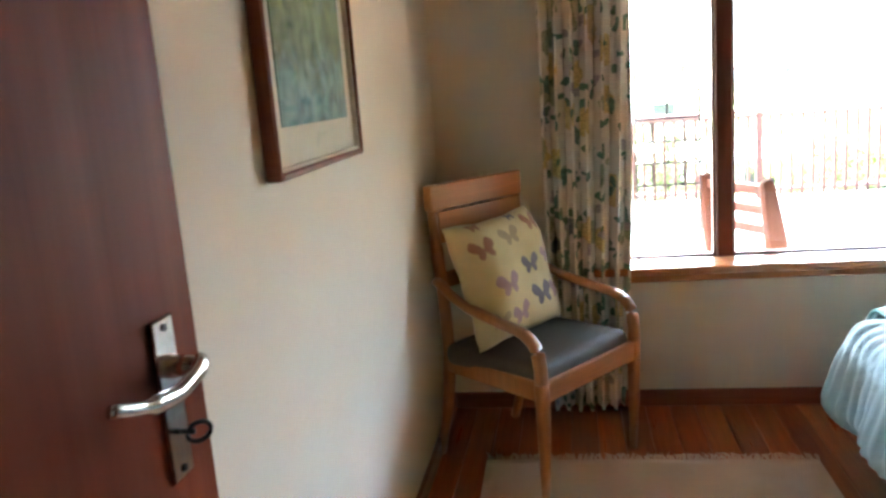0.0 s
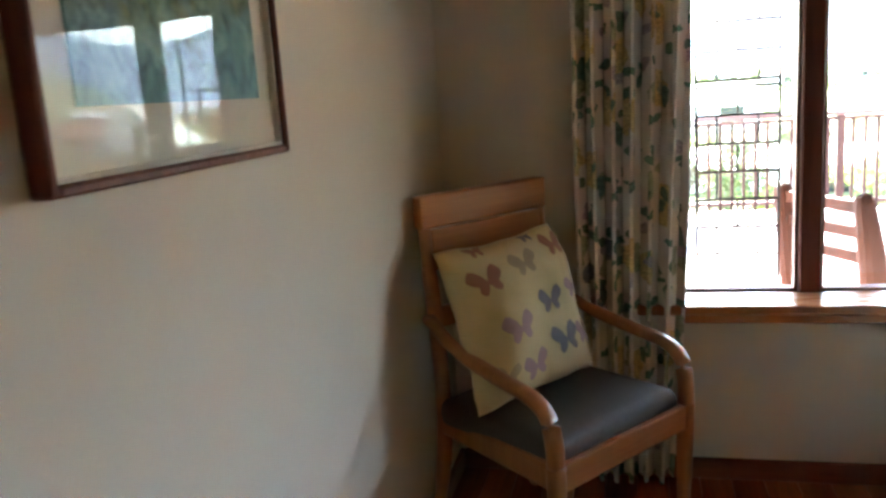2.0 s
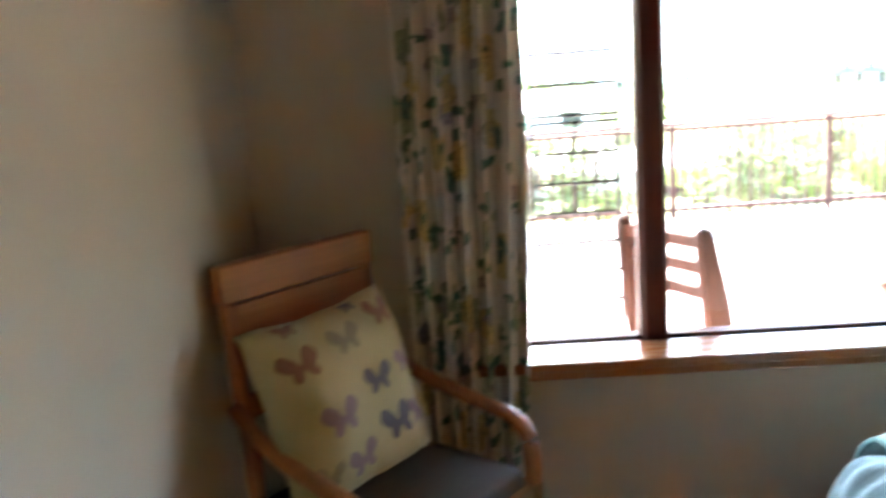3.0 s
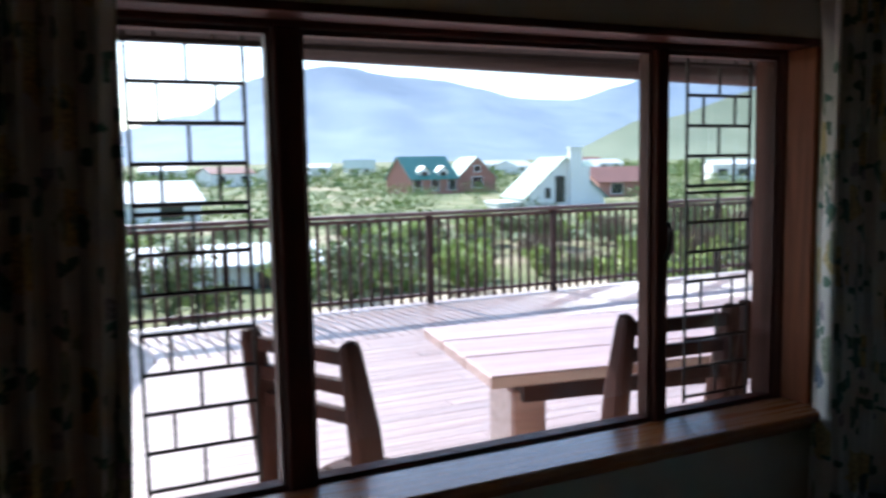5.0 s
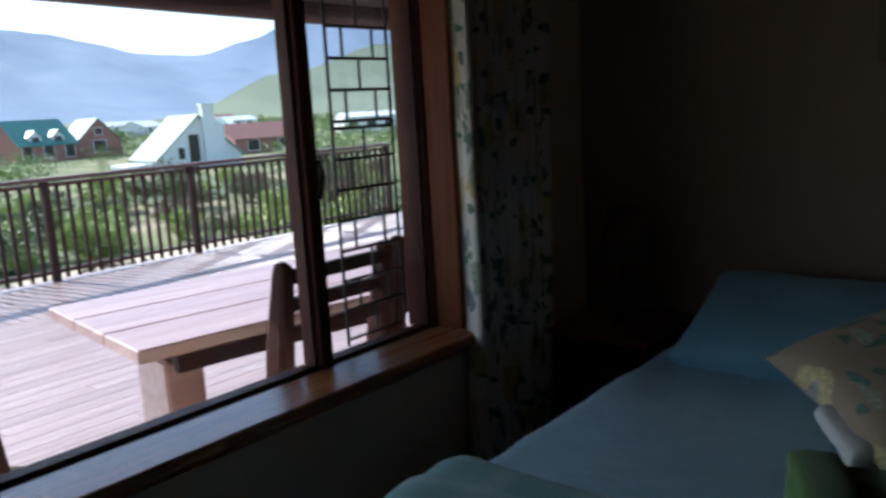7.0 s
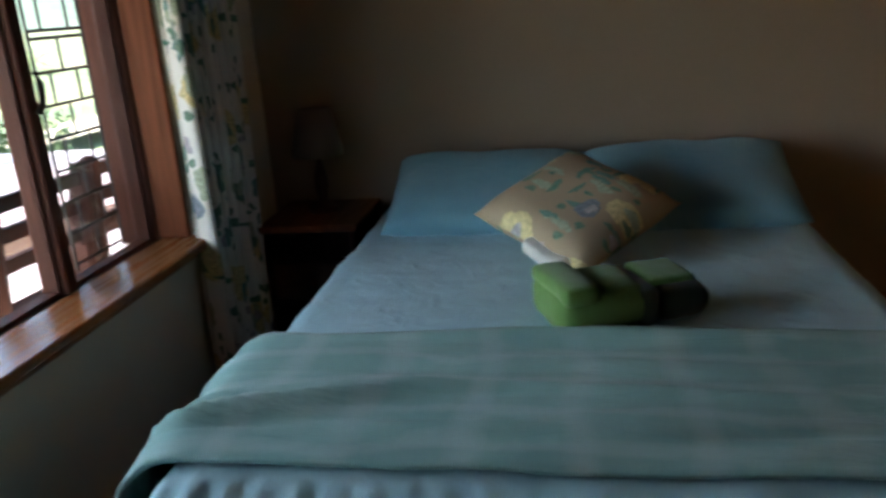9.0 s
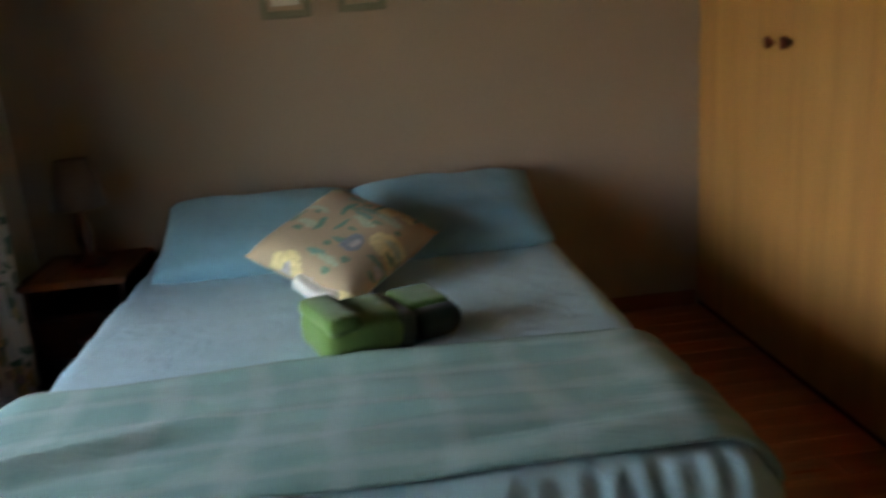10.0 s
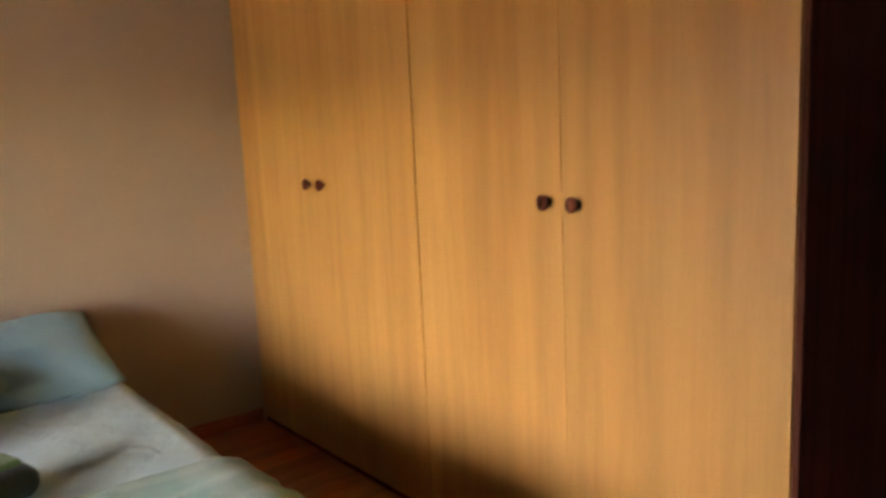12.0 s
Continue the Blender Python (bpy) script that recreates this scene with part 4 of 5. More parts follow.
# ---- rug ----
def build_rug():
    r = thing("cotton_rug", "undyed cotton rug with a knotted fringe on the floor", "rug")
    x0, x1, y0, y1 = 0.205, 1.42, -2.40, -0.66
    bm = bmesh.new()
    nx, ny = 30, 44
    g = {}
    for i in range(nx + 1):
        for j in range(ny + 1):
            x = x0 + (x1 - x0) * i / nx
            y = y0 + (y1 - y0) * j / ny
            g[i, j] = bm.verts.new((x + 0.006 * noise.noise(Vector((x * 3, y * 3, 0))), y + 0.008 * noise.noise(Vector((x * 4, 2, y))), 0.009 + 0.003 * noise.noise(Vector((x * 7, y * 7, 3)))))
    for i in range(nx):
        for j in range(ny):
            bm.faces.new((g[i, j], g[i + 1, j], g[i + 1, j + 1], g[i, j + 1]))
    ob = part("weave", bm, M_RUG, r, smooth=True)
    s = ob.modifiers.new("thick", "SOLIDIFY")
    s.thickness = 0.006
    rnd = random.Random(11)
    for ye, sgn in ((y1, 1), (y0, -1)):
        fr = bmesh.new()
        for k in range(230):
            x = x0 + (x1 - x0) * k / 229
            a, ln = rnd.uniform(-0.5, 0.5), rnd.uniform(0.03, 0.065)
            mid = (x + a * ln * 0.5 + rnd.uniform(-.004, .004), ye + sgn * ln * 0.5, 0.008 + rnd.uniform(0, .008))
            sweep(fr, [(x, ye - sgn * 0.006, 0.009), mid, (x + a * ln + rnd.uniform(-.008, .008), ye + sgn * ln, 0.005)], [(0.0024, 0.002), (0.0028, 0.002), (0.0015, 0.0015)], 5)
        part("fringe", fr, M_RUG, r)


build_rug()

# ---- deck outside ----
DECK_Z = -0.15
EAVE_Y = 1.60
RAIL_Y = 6.45


def build_rail():
    rl = thing("deck_railing", "brown timber deck railing with square balusters", "railing")
    corner = Vector((1.08, RAIL_Y))
    runs = [(corner, Vector((9.6, RAIL_Y + 0.10))), (corner, Vector((0.30, 3.6)))]
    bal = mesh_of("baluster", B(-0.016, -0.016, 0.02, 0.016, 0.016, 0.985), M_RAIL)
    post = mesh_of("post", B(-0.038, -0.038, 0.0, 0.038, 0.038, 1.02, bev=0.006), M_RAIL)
    for ri, (a, b) in enumerate(runs):
        d = b - a
        ang = math.atan2(d.y, d.x)
        n = max(1, round(d.length / 1.62))
        per = 14
        for k in range(n + 1):
            if ri and k == 0:
                continue
            o = new("post", post)
            o.parent = rl
            o.matrix_local = Matrix.Translation((*(a + d * k / n), DECK_Z)) @ Matrix.Rotation(ang, 4, "Z")
        for k in range(n):
            for j in range(1, per):
                o = new("baluster", bal)
                o.parent = rl
                o.matrix_local = Matrix.Translation((*(a + d * (k + j / per) / n), DECK_Z)) @ Matrix.Rotation(ang, 4, "Z")
        for name, z0, z1, w in (("top_rail", 1.022, 1.064, 0.062), ("lower_rail", 0.075, 0.115, 0.022), ("upper_rail", 0.965, 1.005, 0.022)):
            o = part(name, B(-0.05 if name == "top_rail" and not ri else 0.05, -w, z0, d.length, w, z1, bev=0.004), M_RAIL_X, rl)
            if name == "lower_rail" or name == "upper_rail":
                for v in o.data.vertices:
                    v.co.y += 0.031
            o.matrix_local = Matrix.Translation((*a, DECK_Z)) @ Matrix.Rotation(ang, 4, "Z")


build_rail()


def build_table():
    m = Matrix.Translation((2.19, 0.79, DECK_Z)) @ Matrix.Rotation(radians(-9), 4, "Z")
    t = thing("outdoor_table", "long heavy reddish timber table standing on the deck", "table", m)
    ln, wd = 2.45, 1.05
    for k in range(3):
        y0 = wd * k / 3
        part("plank", B(0, y0 + 0.003, 0.70, ln, y0 + wd / 3 - 0.003, 0.752, bev=0.006), M_TABLE, t)
    for y in (0.06, wd - 0.10):
        part("apron", B(0.16, y, 0.615, ln - 0.16, y + 0.04, 0.698), M_OUTCHAIR, t)
    for x in (0.24, ln - 0.34):
        part("cleat", B(x - 0.05, 0.10, 0.62, x + 0.12, wd - 0.10, 0.698, bev=0.004), M_OUTCHAIR, t)
        part("leg", B(x - 0.07, 0.22, 0, x + 0.09, 0.52, 0.62, bev=0.012), M_TABLE, t)


build_table()


def build_deck_chair(m):
    c = thing("deck_chair", "rough dark timber chair with three back slats on the deck", "chair", m, "chairs round the deck table")
    for s in (-1, 1):
        bm = bmesh.new()
        sweep(bm, [(s * 0.232, 0.185, 0), (s * 0.232, 0.19, 0.42), (s * 0.232, 0.235, 0.76), (s * 0.229, 0.285, 1.025), (s * 0.229, 0.289, 1.052), (s * 0.229, 0.291, 1.06)],
              [(0.028, 0.060), (0.030, 0.066), (0.029, 0.058), (0.026, 0.036), (0.021, 0.028), (0.009, 0.012)], 10, 3.5, (0, 1, 0))
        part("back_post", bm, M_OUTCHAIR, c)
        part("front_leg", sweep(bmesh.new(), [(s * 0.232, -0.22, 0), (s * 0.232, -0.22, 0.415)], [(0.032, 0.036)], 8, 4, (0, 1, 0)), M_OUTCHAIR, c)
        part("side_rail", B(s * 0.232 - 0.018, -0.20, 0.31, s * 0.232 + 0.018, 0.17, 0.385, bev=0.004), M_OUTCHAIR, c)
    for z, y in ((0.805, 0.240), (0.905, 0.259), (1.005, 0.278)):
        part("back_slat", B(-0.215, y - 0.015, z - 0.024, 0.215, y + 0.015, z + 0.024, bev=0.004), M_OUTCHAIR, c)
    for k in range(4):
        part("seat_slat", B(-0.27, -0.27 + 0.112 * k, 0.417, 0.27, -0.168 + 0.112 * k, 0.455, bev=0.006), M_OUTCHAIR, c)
    return c


first = build_deck_chair(Matrix.Translation((2.69, 0.555, DECK_Z)) @ Matrix.Rotation(radians(180 - 3), 4, "Z"))
copy_thing(first, Matrix.Translation((3.26, 0.55, DECK_Z)) @ Matrix.Rotation(radians(180 - 5), 4, "Z"))
copy_thing(first, Matrix.Translation((1.613, 0.685, DECK_Z)) @ Matrix.Rotation(radians(117.7), 4, "Z"))


def build_eave():
    e = thing("roof_eave", "dark boarded roof overhang with a gutter above the window", "eave", kind="structure")
    bm = bmesh.new()
    vs = [bm.verts.new(p) for p in ((-3, 0.12, 2.14), (9, 0.12, 2.14), (9, EAVE_Y + 0.02, 1.985), (-3, EAVE_Y + 0.02, 1.985),
                                    (-3, 0.12, 2.30), (9, 0.12, 2.30), (9, EAVE_Y + 0.02, 2.07), (-3, EAVE_Y + 0.02, 2.07))]
    for f in ((0, 1, 2, 3), (4, 5, 6, 7), (0, 1, 5, 4), (1, 2, 6, 5), (2, 3, 7, 6), (3, 0, 4, 7)):
        bm.faces.new([vs[i] for i in f])
    part("soffit", bm, M_EAVE, e)
    part("fascia", B(-3, EAVE_Y + 0.022, 1.962, 9, EAVE_Y + 0.045, 2.08), M_EAVE, e)
    g = bmesh.new()
    sweep(g, [(1.62, EAVE_Y + 0.11, 2.0), (9, EAVE_Y + 0.11, 1.86)], [(0.07, 0.075)], 14, 2.6)
    part("gutter", g, M_GUTTER, e, "dark gutter", True)
    for x in (1.6, 2.9, 4.2):
        part("gutter_bracket", B(x, EAVE_Y + 0.046, 2.02, x + 0.02, EAVE_Y + 0.16, 2.05), M_GUTTER, e)
    structure("wall_upper", B(-3, 0.0, CEIL + 0.1, 9, 0.1, 2.9), M_HALL, "plain plastered outside wall above the window")
    structure("wall_outer_west", B(-3, -0.1, -0.6, -0.2, 0.1, CEIL), M_HALL, "plain plastered outside wall")
    structure("wall_outer_east", B(ROOM_X + 0.2, -0.1, -0.6, 9, 0.1, CEIL), M_HALL, "plain plastered outside wall")


build_eave()

# ---- ground, houses, bushes, mountains ----
GZ = -2.6


def ground_height(x, y):
    far = max(0.0, y - 120)
    return GZ + 0.25 * noise.noise(Vector((x * 0.06, y * 0.06, 0))) + far * 0.012


def build_ground():
    m, nt, b = material("scrub_ground", 0.95)
    v = coords(nt)
    big = noise_tex(nt, v, 0.12, 5, 0.6)
    fine = noise_tex(nt, v, 2.5, 6, 0.65)
    col = ramp(nt, big, [(0.36, (0.34, 0.27, 0.17)), (0.46, (0.16, 0.17, 0.06)), (0.62, (0.08, 0.11, 0.04))])
    col = mix(nt, 0.6, col, ramp(nt, fine, [(0.3, (0.55, 0.55, 0.5)), (0.7, (1.2, 1.2, 1.1))]), "MULTIPLY")
    nt.links.new(col, b.inputs["Base Color"])
    bump(nt, b, fine, 0.6, 0.2)
    bm = bmesh.new()
    xs = [-3000, -900, -300, -120, -60, -30, -15] + list(range(-10, 61, 5)) + [80, 120, 200, 350, 700, 1500, 3500]
    ys = [-600, -100, -20, -5, 0, 5] + list(range(8, 80, 4)) + [90, 110, 140, 180, 250, 400, 700, 1200, 3000]
    g = {(i, j): bm.verts.new((x, y, ground_height(x, y) if -5 < y < 1300 else GZ)) for i, x in enumerate(xs) for j, y in enumerate(ys)}
    for i in range(len(xs) - 1):
        for j in range(len(ys) - 1):
            bm.faces.new((g[i, j], g[i + 1, j], g[i + 1, j + 1], g[i, j + 1]))
    structure("ground", bm, m, "sandy ground with scrub reaching to the hills", "ground")
    road = plain("sand_track", (0.50, 0.40, 0.27), 0.95, 0, 0.25, 1.5)
    rb = bmesh.new()
    a = None
    for k in range(40):
        x = -30 + k * 3.0
        y = 15.5 + 0.045 * (x + 10) + 0.8 * math.sin(x * 0.12)
        p = [rb.verts.new((x, y - 1.6, GZ + 0.36)), rb.verts.new((x, y + 1.6, GZ + 0.36))]
        if a:
            rb.faces.new((a[0], p[0], p[1], a[1]))
        a = p
    structure("road", rb, road, "pale sandy track below the deck", "road")


build_ground()


def bush_mesh(name, seed, r, h, mat, leaves=900, size=0.10):
    """Twigs and a crown of many small leaf blades in uneven clumps."""
    rnd = random.Random(seed)
    bm = bmesh.new()
    clumps = [(Vector((rnd.gauss(0, r * 0.45), rnd.gauss(0, r * 0.45), h * rnd.uniform(0.3, 0.95))), r * rnd.uniform(0.22, 0.45)) for _ in range(14)]
    for c, _ in clumps[:7]:
        sweep(bm, [(0, 0, -0.3), (c.x * 0.5, c.y * 0.5, c.z * 0.55), c], [(0.05 * r, 0.05 * r), (0.03 * r, 0.03 * r), (0.012 * r, 0.012 * r)], 5)
    for k in range(leaves):
        c, cr = clumps[k % len(clumps)]
        d = Vector((rnd.gauss(0, 1), rnd.gauss(0, 1), rnd.gauss(0, 0.8))).normalized() * cr * rnd.uniform(0.55, 1.05)
        p = c + d
        a = Vector((rnd.gauss(0, 1), rnd.gauss(0, 1), rnd.gauss(0, 1))).normalized() * size * rnd.uniform(0.6, 1.3)
        b = a.cross(Vector((rnd.gauss(0, 1), rnd.gauss(0, 1), rnd.gauss(0, 1)))).normalized() * size * 0.45
        bm.faces.new([bm.verts.new(p - a), bm.verts.new(p + b), bm.verts.new(p + a), bm.verts.new(p - b)])
    me = bpy.data.meshes.new(name)
    bm.to_mesh(me)
    bm.free()
    me.materials.append(mat)
    return me


L_DARK = leafy("fynbos_dark", (0.06, 0.09, 0.03), (0.16, 0.20, 0.08))
L_LIGHT = leafy("fynbos_light", (0.20, 0.28, 0.05), (0.40, 0.47, 0.12))
L_BROWN = leafy("fynbos_brown", (0.10, 0.075, 0.045), (0.19, 0.15, 0.085))


def plant_bushes():
    kinds = [bush_mesh("bush", 1, 1.2, 1.9, L_LIGHT, 2800, 0.075), bush_mesh("bush", 2, 1.4, 2.0, L_DARK, 2800, 0.08),
             bush_mesh("bush", 3, 1.0, 1.5, L_LIGHT, 2400, 0.065), bush_mesh("bush", 4, 1.2, 1.6, L_BROWN, 2400, 0.07), bush_mesh("bush", 5, 1.5, 2.3, L_DARK, 3000, 0.085)]
    names = ["bright green", "dark green", "bright green", "brownish", "dark green"]
    rnd = random.Random(21)
    for k in range(135):
        u = rnd.random()
        y = 8.0 + 32 * u ** 1.4
        x = rnd.uniform(-3 - 0.1 * y, 6 + 0.95 * y)
        if abs(y - (15.5 + 0.045 * (x + 10))) < 2.4:
            continue
        if 2 < x < 9.5 and 23 < y < 31:
            continue
        i = rnd.randrange(5)
        s = rnd.uniform(0.6, 1.05)
        o = new("bush", kinds[i])
        o.matrix_world = Matrix.Translation((x, y, ground_height(x, y) - 0.05)) @ Matrix.Rotation(rnd.uniform(0, 6.28), 4, "Z") @ Matrix.Diagonal((s, s, s * rnd.uniform(0.7, 1.0), 1))
        tagged(o, names[i] + " leafy coastal bush growing on the sandy ground", "bush", "bushes below the deck")
    # far scrub in one piece
    bm = bmesh.new()
    for k in range(2400):
        y = rnd.uniform(42, 330)
        x = rnd.uniform(-0.45 * y - 10, 1.15 * y + 20)
        r = rnd.uniform(0.7, 2.0) * (1 + y / 300)
        if y < 80 and 0.48 < x / y < 0.82:
            r *= 0.35
        z = ground_height(x, y)
        for q in range(90 if y < 120 else 30):
            c = Vector((x + rnd.gauss(0, r * 0.5), y + rnd.gauss(0, r * 0.4), z + r * 0.8 * rnd.random() ** 1.5))
            s = r * (0.07 if y < 120 else 0.15)
            bm.faces.new([bm.verts.new(c + Vector((rnd.gauss(0, s), rnd.gauss(0, s), rnd.gauss(0, s * 0.8)))) for _ in range(3)])
    me = bpy.data.meshes.new("far_scrub")
    bm.to_mesh(me)
    bm.free()
    me.materials.append(leafy("far_scrub_leaf", (0.12, 0.17, 0.055), (0.25, 0.31, 0.10)))
    tagged(new("far_scrub", me), "far green scrub between the houses", "scrub", kind="stuff")


plant_bushes()

M_HWHITE = plain("white_house_wall", (0.80, 0.79, 0.76), 0.8, 0, 0.06, 0.8)
M_HRED = plain("red_brick_house_wall", (0.36, 0.17, 0.13), 0.85, 0, 0.2, 1.5)
M_ROOFG = plain("green_roof_sheet", (0.09, 0.24, 0.19), 0.5, 0, 0.12, 0.6)
M_ROOFP = plain("pale_green_roof", (0.27, 0.36, 0.30), 0.7, 0, 0.12, 0.6)
M_ROOFR = plain("red_roof_tile", (0.21, 0.088, 0.066), 0.7, 0, 0.2, 1.0)
M_ROOFW = plain("pale_roof_sheet", (0.66, 0.67, 0.66), 0.5, 0, 0.1, 0.6)
M_HGLASS = plain("dark_window_glass", (0.03, 0.035, 0.04), 0.1)


def gable(bm, x0, y0, x1, y1, z0, z1, zr, along="x", over=0.3, t=0.12, roof=True):
    """Roof slopes, or the gable wall under them."""
    if along == "x":
        m = (y0 + y1) / 2
        prof = [(y0 - over, z1 - over * (zr - z1) / (m - y0)), (m, zr), (y1 + over, z1 - over * (zr - z1) / (m - y0))]
        mk = lambda s, p: (s, p[0], p[1])
        ends = (x0 - over, x1 + over)
    else:
        m = (x0 + x1) / 2
        prof = [(x0 - over, z1 - over * (zr - z1) / (m - x0)), (m, zr), (x1 + over, z1 - over * (zr - z1) / (m - x0))]
        mk = lambda s, p: (p[0], s, p[1])
        ends = (y0 - over, y1 + over)
    low = [bm.verts.new(mk(e, p)) for e in ends for p in prof]
    top = [bm.verts.new(mk(e, (p[0], p[1] + t))) for e in ends for p in prof]
    for a, b, c, d in ((0, 1, 4, 3), (1, 2, 5, 4)):
        bm.faces.new([low[i] for i in (a, b, c, d)])
        bm.faces.new([top[i] for i in (a, b, c, d)])
    for s in (0, 3):
        for k in (0, 1):
            bm.faces.new((low[s + k], low[s + k + 1], top[s + k + 1], top[s + k]))
    for k in (0, 2):
        bm.faces.new((low[k], low[k + 3], top[k + 3], top[k]))
    return bm


def gable_wall(bm, x0, y0, x1, y1, z0, z1, zr, along):
    if along == "x":
        m = (y0 + y1) / 2
        prof = [(y0, z0), (y1, z0), (y1, z1), (m, zr), (y0, z1)]
        ring = [[bm.verts.new((x, *p)) for p in prof] for x in (x0, x1)]
    else:
        m = (x0 + x1) / 2
        prof = [(x0, z0), (x1, z0), (x1, z1), (m, zr), (x0, z1)]
        ring = [[bm.verts.new((p[0], y, p[1])) for p in prof] for y in (y0, y1)]
    bm.faces.new(ring[0])
    bm.faces.new(ring[1])
    for k in range(5):
        bm.faces.new((ring[0][k], ring[0][(k + 1) % 5], ring[1][(k + 1) % 5], ring[1][k]))
    return bm


def house(label, m, w, d, z1, zr, wall, roof, along="x", windows=(), chimney=None, dormers=()):
    h = thing("house", label, "house", m)
    part("wall", gable_wall(bmesh.new(), -w / 2, -d / 2, w / 2, d / 2, -1.5, z1, zr - 0.02, along), wall, h)
    rf = part("roof", gable(bmesh.new(), -w / 2, -d / 2, w / 2, d / 2, 0, z1, zr, along), roof, h)
    for x, z, ww, hh in windows:
        wd = part("window", B(x - ww / 2 - 0.1, -d / 2 - 0.06, z - 0.1, x + ww / 2 + 0.1, -d / 2 - 0.004, z + hh + 0.1), M_HWHITE, h)
        part("pane", B(x - ww / 2, -d / 2 - 0.08, z, x + ww / 2, -d / 2 - 0.062, z + hh), M_HGLASS, wd)
    if chimney:
        x, y, ww, top = chimney
        part("chimney", wall_pieces((x - ww / 2, y - ww / 2, 0, x + ww / 2, y + ww / 2, top), (x - ww / 2 - 0.1, y - ww / 2 - 0.1, top, x + ww / 2 + 0.1, y + ww / 2 + 0.1, top + 0.15)), wall, h)
    for x in dormers:
        dm = part("dormer", gable_wall(bmesh.new(), x - 0.9, -d / 2 + 0.4, x + 0.9, 0, z1 - 0.2, z1 + 1.0, z1 + 1.75, "y"), M_HWHITE, h, "white gabled dormer")
        part("pane", B(x - 0.5, -d / 2 + 0.3, z1 + 0.1, x + 0.5, -d / 2 + 0.38, z1 + 0.95), M_HGLASS, dm)
        part("dormer_roof", gable(bmesh.new(), x - 0.9, -d / 2 + 0.4, x + 0.9, 0, 0, z1 + 1.0, z1 + 1.75, "y", 0.2, 0.08), roof, dm)
    return h


def at_house(x, y, turn):
    return Matrix.Translation((x, y, ground_height(x, y))) @ Matrix.Rotation(radians(turn), 4, "Z")


white_house = house("white gabled house with a pale green roof and a tall chimney", at_house(43.8, 64.6, -13), 7.7, 7.3, 1.0, 4.55, M_HWHITE, M_ROOFP, "y",
                    [(-1.75, 0.8, 0.55, 1.0), (-0.55, 0.4, 0.95, 2.5)])
part("chimney", wall_pieces((0.25, -4.3, -1.5, 2.15, -3.66, 3.7), (0.25, -4.3, 3.704, 1.35, -3.66, 5.35), (0.15, -4.4, 5.354, 1.45, -3.56, 5.55)), M_HWHITE, white_house, "broad white stepped chimney")
part("annexe", wall_pieces((-6.2, -2.6, -1.5, -3.86, 2.0, 0.35), (-6.35, -2.75, 0.354, -3.86, 2.15, 0.5)), M_HWHITE, white_house, "low flat-roofed white annexe")
house("red house with a steep green roof and two white dormers", at_house(50.2, 111.0, 6), 8.0, 8.0, 2.4, 5.6, M_HRED, M_ROOFG, "x",
      [(-3, 0.6, 1.3, 1.6), (0, 0.6, 1.3, 1.6), (3, 0.6, 1.3, 1.6)], None, (-1.5, 1.7))
house("red gabled house with a pale green roof", at_house(58.8, 112.0, -10), 6.0, 9.0, 2.4, 5.4, M_HRED, M_ROOFP, "y", [(0, 0.8, 1.6, 1.6), (0, 3.2, 0.9, 0.9)])
house("low house with a red tiled roof", at_house(63.5, 80.0, -12), 8.5, 8.0, 1.8, 3.5, M_HRED, M_ROOFR, "x", [(-2, 0.4, 1.4, 1.2), (2, 0.4, 1.4, 1.2)])
house("long low white house on the far slope", at_house(123.0, 119.0, -25), 12.0, 6.0, 3.4, 4.3, M_HWHITE, M_ROOFW, "x", [(-4, 1.2, 2, 1.4), (0, 1.2, 2, 1.4), (4, 1.2, 2, 1.4)])
house("low white house with a pale roof among the scrub", at_house(5.0, 60.0, 5), 8.0, 7.0, 1.9, 3.2, M_HWHITE, M_ROOFW, "x", [(-2, 0.6, 1.6, 1.1), (2, 0.6, 1.6, 1.1)])
house("low white house near the sandy track", at_house(5.6, 27.0, -8), 6.0, 5.0, 0.8, 1.2, M_HWHITE, M_ROOFW, "x", [(-1.5, 0.0, 1.0, 0.6), (1.5, 0.0, 1.0, 0.6)])
rh = random.Random(4)
for k in range(16):
    y = rh.uniform(170, 300)
    x = rh.uniform(-0.05 * y, 0.75 * y)
    house("small far house with a pale roof", at_house(x, y, rh.uniform(-30, 30)), rh.uniform(8, 13), 8.0, rh.uniform(2.0, 3.0), rh.uniform(3.8, 5.2), M_HWHITE,
          rh.choice([M_ROOFW, M_ROOFW, M_ROOFP, M_ROOFR]), "x", [(-2.5, 0.8, 1.6, 1.4), (2.5, 0.8, 1.6, 1.4)])


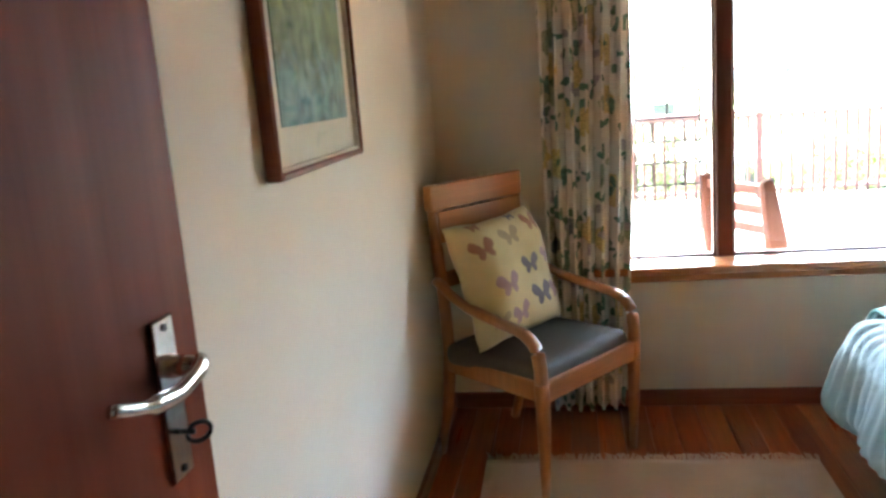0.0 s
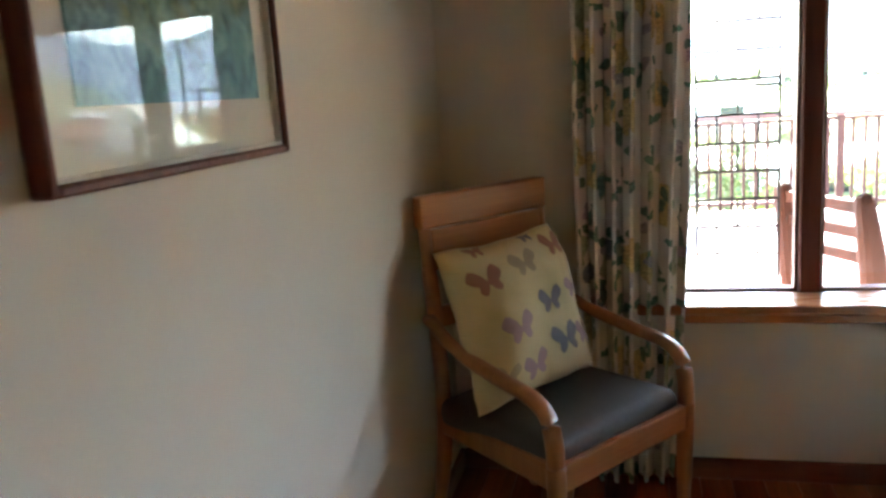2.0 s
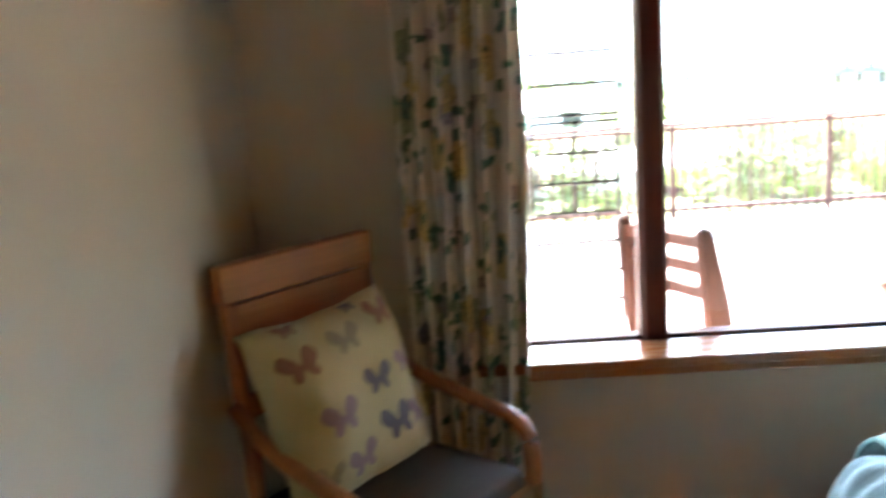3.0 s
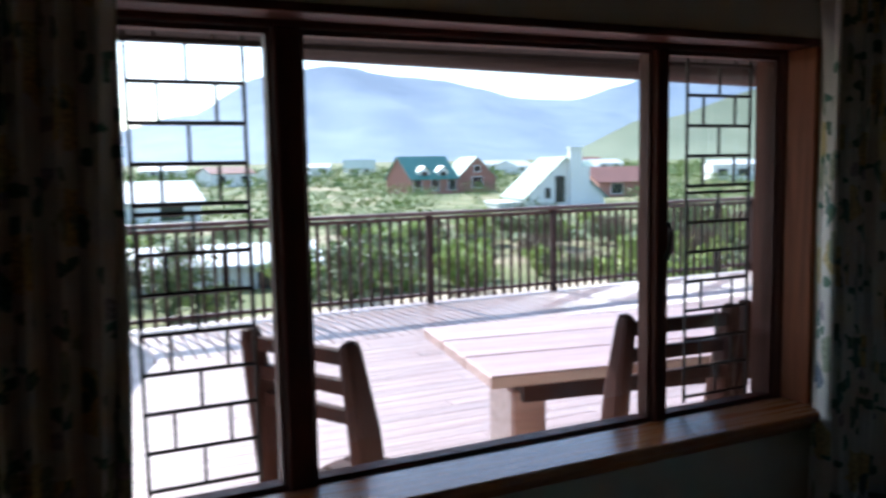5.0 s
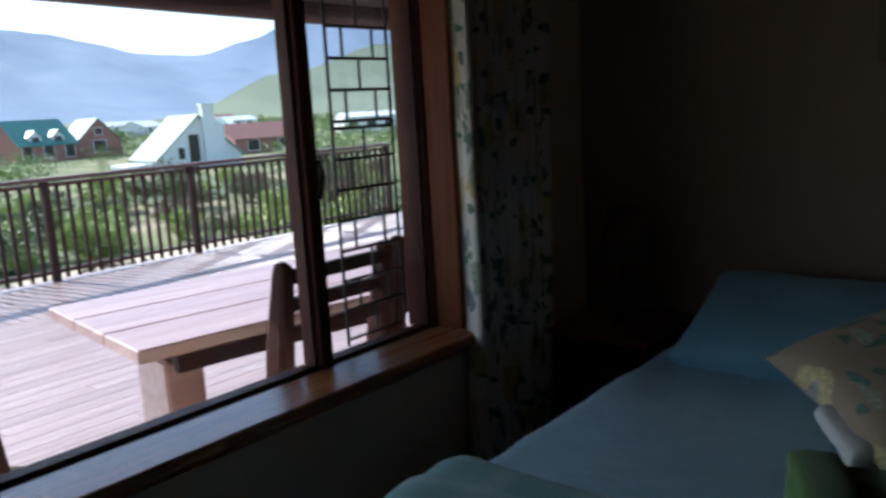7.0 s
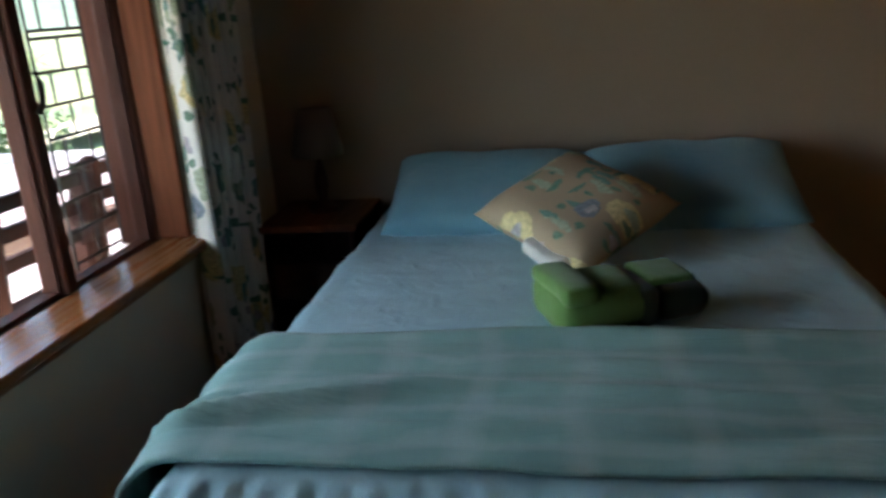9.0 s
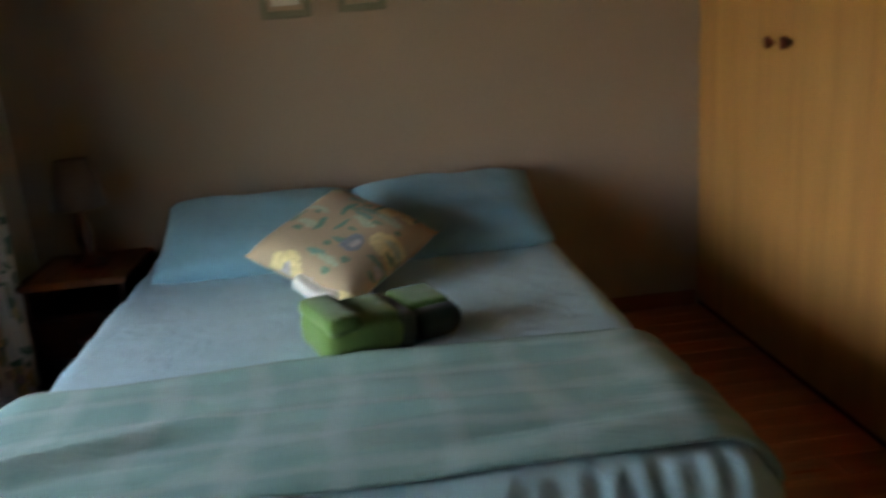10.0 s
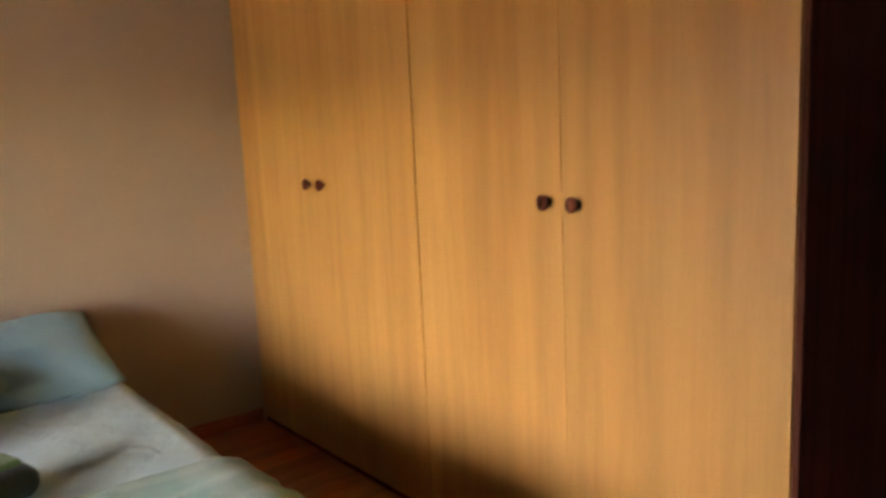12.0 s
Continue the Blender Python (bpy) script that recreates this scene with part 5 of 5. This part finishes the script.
def mountain(name, label, x0, x1, dist, heights, colours, seed):
    """A range as a rumpled sheet: a crest of given heights at even steps, falling to the plain in ribs."""
    m, nt, b = material(name + "_slope", 0.95)
    v = coords(nt, (0.01, 0.01, 0.02))
    f = noise_tex(nt, v, 1.2, 6, 0.65)
    nt.links.new(ramp(nt, f, [(0.3, colours[0]), (0.7, colours[1])]), b.inputs["Base Color"])
    bm = bmesh.new()
    nx, ny = 120, 14
    g = {}
    for i in range(nx + 1):
        s = i / nx * (len(heights) - 1)
        k = min(int(s), len(heights) - 2)
        t = s - k
        t = t * t * (3 - 2 * t)
        hgt = heights[k] * (1 - t) + heights[k + 1] * t
        x = x0 + (x1 - x0) * i / nx
        for j in range(ny + 1):
            u = j / ny
            ridge = noise.fractal(Vector((x / dist * 14, u * 2.0, seed)), 0.9, 2.1, 4)
            z = hgt * (u ** 1.25) * (1 + 0.05 * ridge) + hgt * 0.10 * ridge * u * (1 - u) * 2
            g[i, j] = bm.verts.new((x, dist * (0.62 + 0.38 * u), z - 3))
    for i in range(nx):
        for j in range(ny):
            bm.faces.new((g[i, j], g[i + 1, j], g[i + 1, j + 1], g[i, j + 1]))
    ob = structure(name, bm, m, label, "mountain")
    ob.data.polygons.foreach_set("use_smooth", [True] * len(ob.data.polygons))


# distance haze is mixed into the pale blue slope colours of the range
mountain("backdrop_range", "mountain range across the horizon, blue haze mixed into its colour", -1100, 3500, 2200,
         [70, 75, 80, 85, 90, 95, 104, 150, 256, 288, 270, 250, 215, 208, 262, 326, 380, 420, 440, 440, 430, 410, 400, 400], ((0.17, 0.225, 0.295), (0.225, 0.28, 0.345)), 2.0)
mountain("backdrop_hill", "green hillside rising beside the village", 480, 1600, 800, [0, 57, 98, 130, 150, 160, 160], ((0.11, 0.14, 0.085), (0.165, 0.19, 0.12)), 5.0)


# ---- deck boards and floor planks ----
def lay_boards(parent, name, mat, x0, x1, y0, y1, z, width, along, thick, gap, seed, ends=None):
    rnd = random.Random(seed)
    span = (y1 - y0) if along == "x" else (x1 - x0)
    n = round(span / width)
    w = span / n
    cache = {}
    a0, a1 = (x0, x1) if along == "x" else (y0, y1)
    for k in range(n):
        c = (y0 if along == "x" else x0) + (k + 0.5) * w
        cuts = [a0]
        while ends and a1 - cuts[-1] > ends * 1.4:
            cuts.append(cuts[-1] + ends * rnd.choice((0.7, 0.85, 1.0)) * (0.6 if len(cuts) == 1 and k % 2 else 1.0))
        cuts.append(a1)
        for p, q in zip(cuts, cuts[1:]):
            ln = round(q - p - gap, 4)
            if ln not in cache:
                b = B(-ln / 2, -w / 2 + gap / 2, -thick, ln / 2, w / 2 - gap / 2, 0, bev=0.0025) if along == "x" else B(-w / 2 + gap / 2, -ln / 2, -thick, w / 2 - gap / 2, ln / 2, 0, bev=0.0025)
                cache[ln] = mesh_of(name, b, mat)
            o = new(name, cache[ln])
            o.parent = parent
            mid = (p + q) / 2
            o.location = (mid, c, z + rnd.uniform(-0.0006, 0)) if along == "x" else (c, mid, z + rnd.uniform(-0.0006, 0))


deck = structure("deck", B(-3.0, 0.13, DECK_Z - 0.16, 9.8, 6.62, DECK_Z - 0.045), M_RAIL_X, "weathered timber deck outside the window", "deck")
lay_boards(deck, "deck_board", M_DECK, -3.0, 9.8, 0.13, 4.96, DECK_Z, 0.138, "x", 0.04, 0.0026, 31, 4.2)
lay_boards(deck, "deck_board", M_DECK_Y, -3.0, 9.8, 4.966, 6.62, DECK_Z, 0.110, "y", 0.04, 0.012, 32)
deck_legs = bmesh.new()
for x in (-2.8, 0.5, 3.5, 6.5, 9.6):
    box(deck_legs, x - 0.08, 6.35, GZ - 0.5, x + 0.08, 6.51, DECK_Z - 0.162)
part("deck_post", deck_legs, M_RAIL, deck)
floor = structure("floor", B(-0.6, -5.4, -0.10, ROOM_X + 0.2, HEAD_Y, -0.022), M_DARKWOOD, "varnished red-brown pine plank floor", "floor")
lay_boards(floor, "floor_plank", M_FLOOR, 0.0, ROOM_X, FRONT_Y - 0.12, HEAD_Y, 0.0, 0.105, "y", 0.02, 0.0016, 33, 2.1)
lay_boards(floor, "floor_plank", M_FLOOR, -0.5, 2.2, -5.3, FRONT_Y - 0.122, 0.0, 0.105, "y", 0.02, 0.0016, 34)
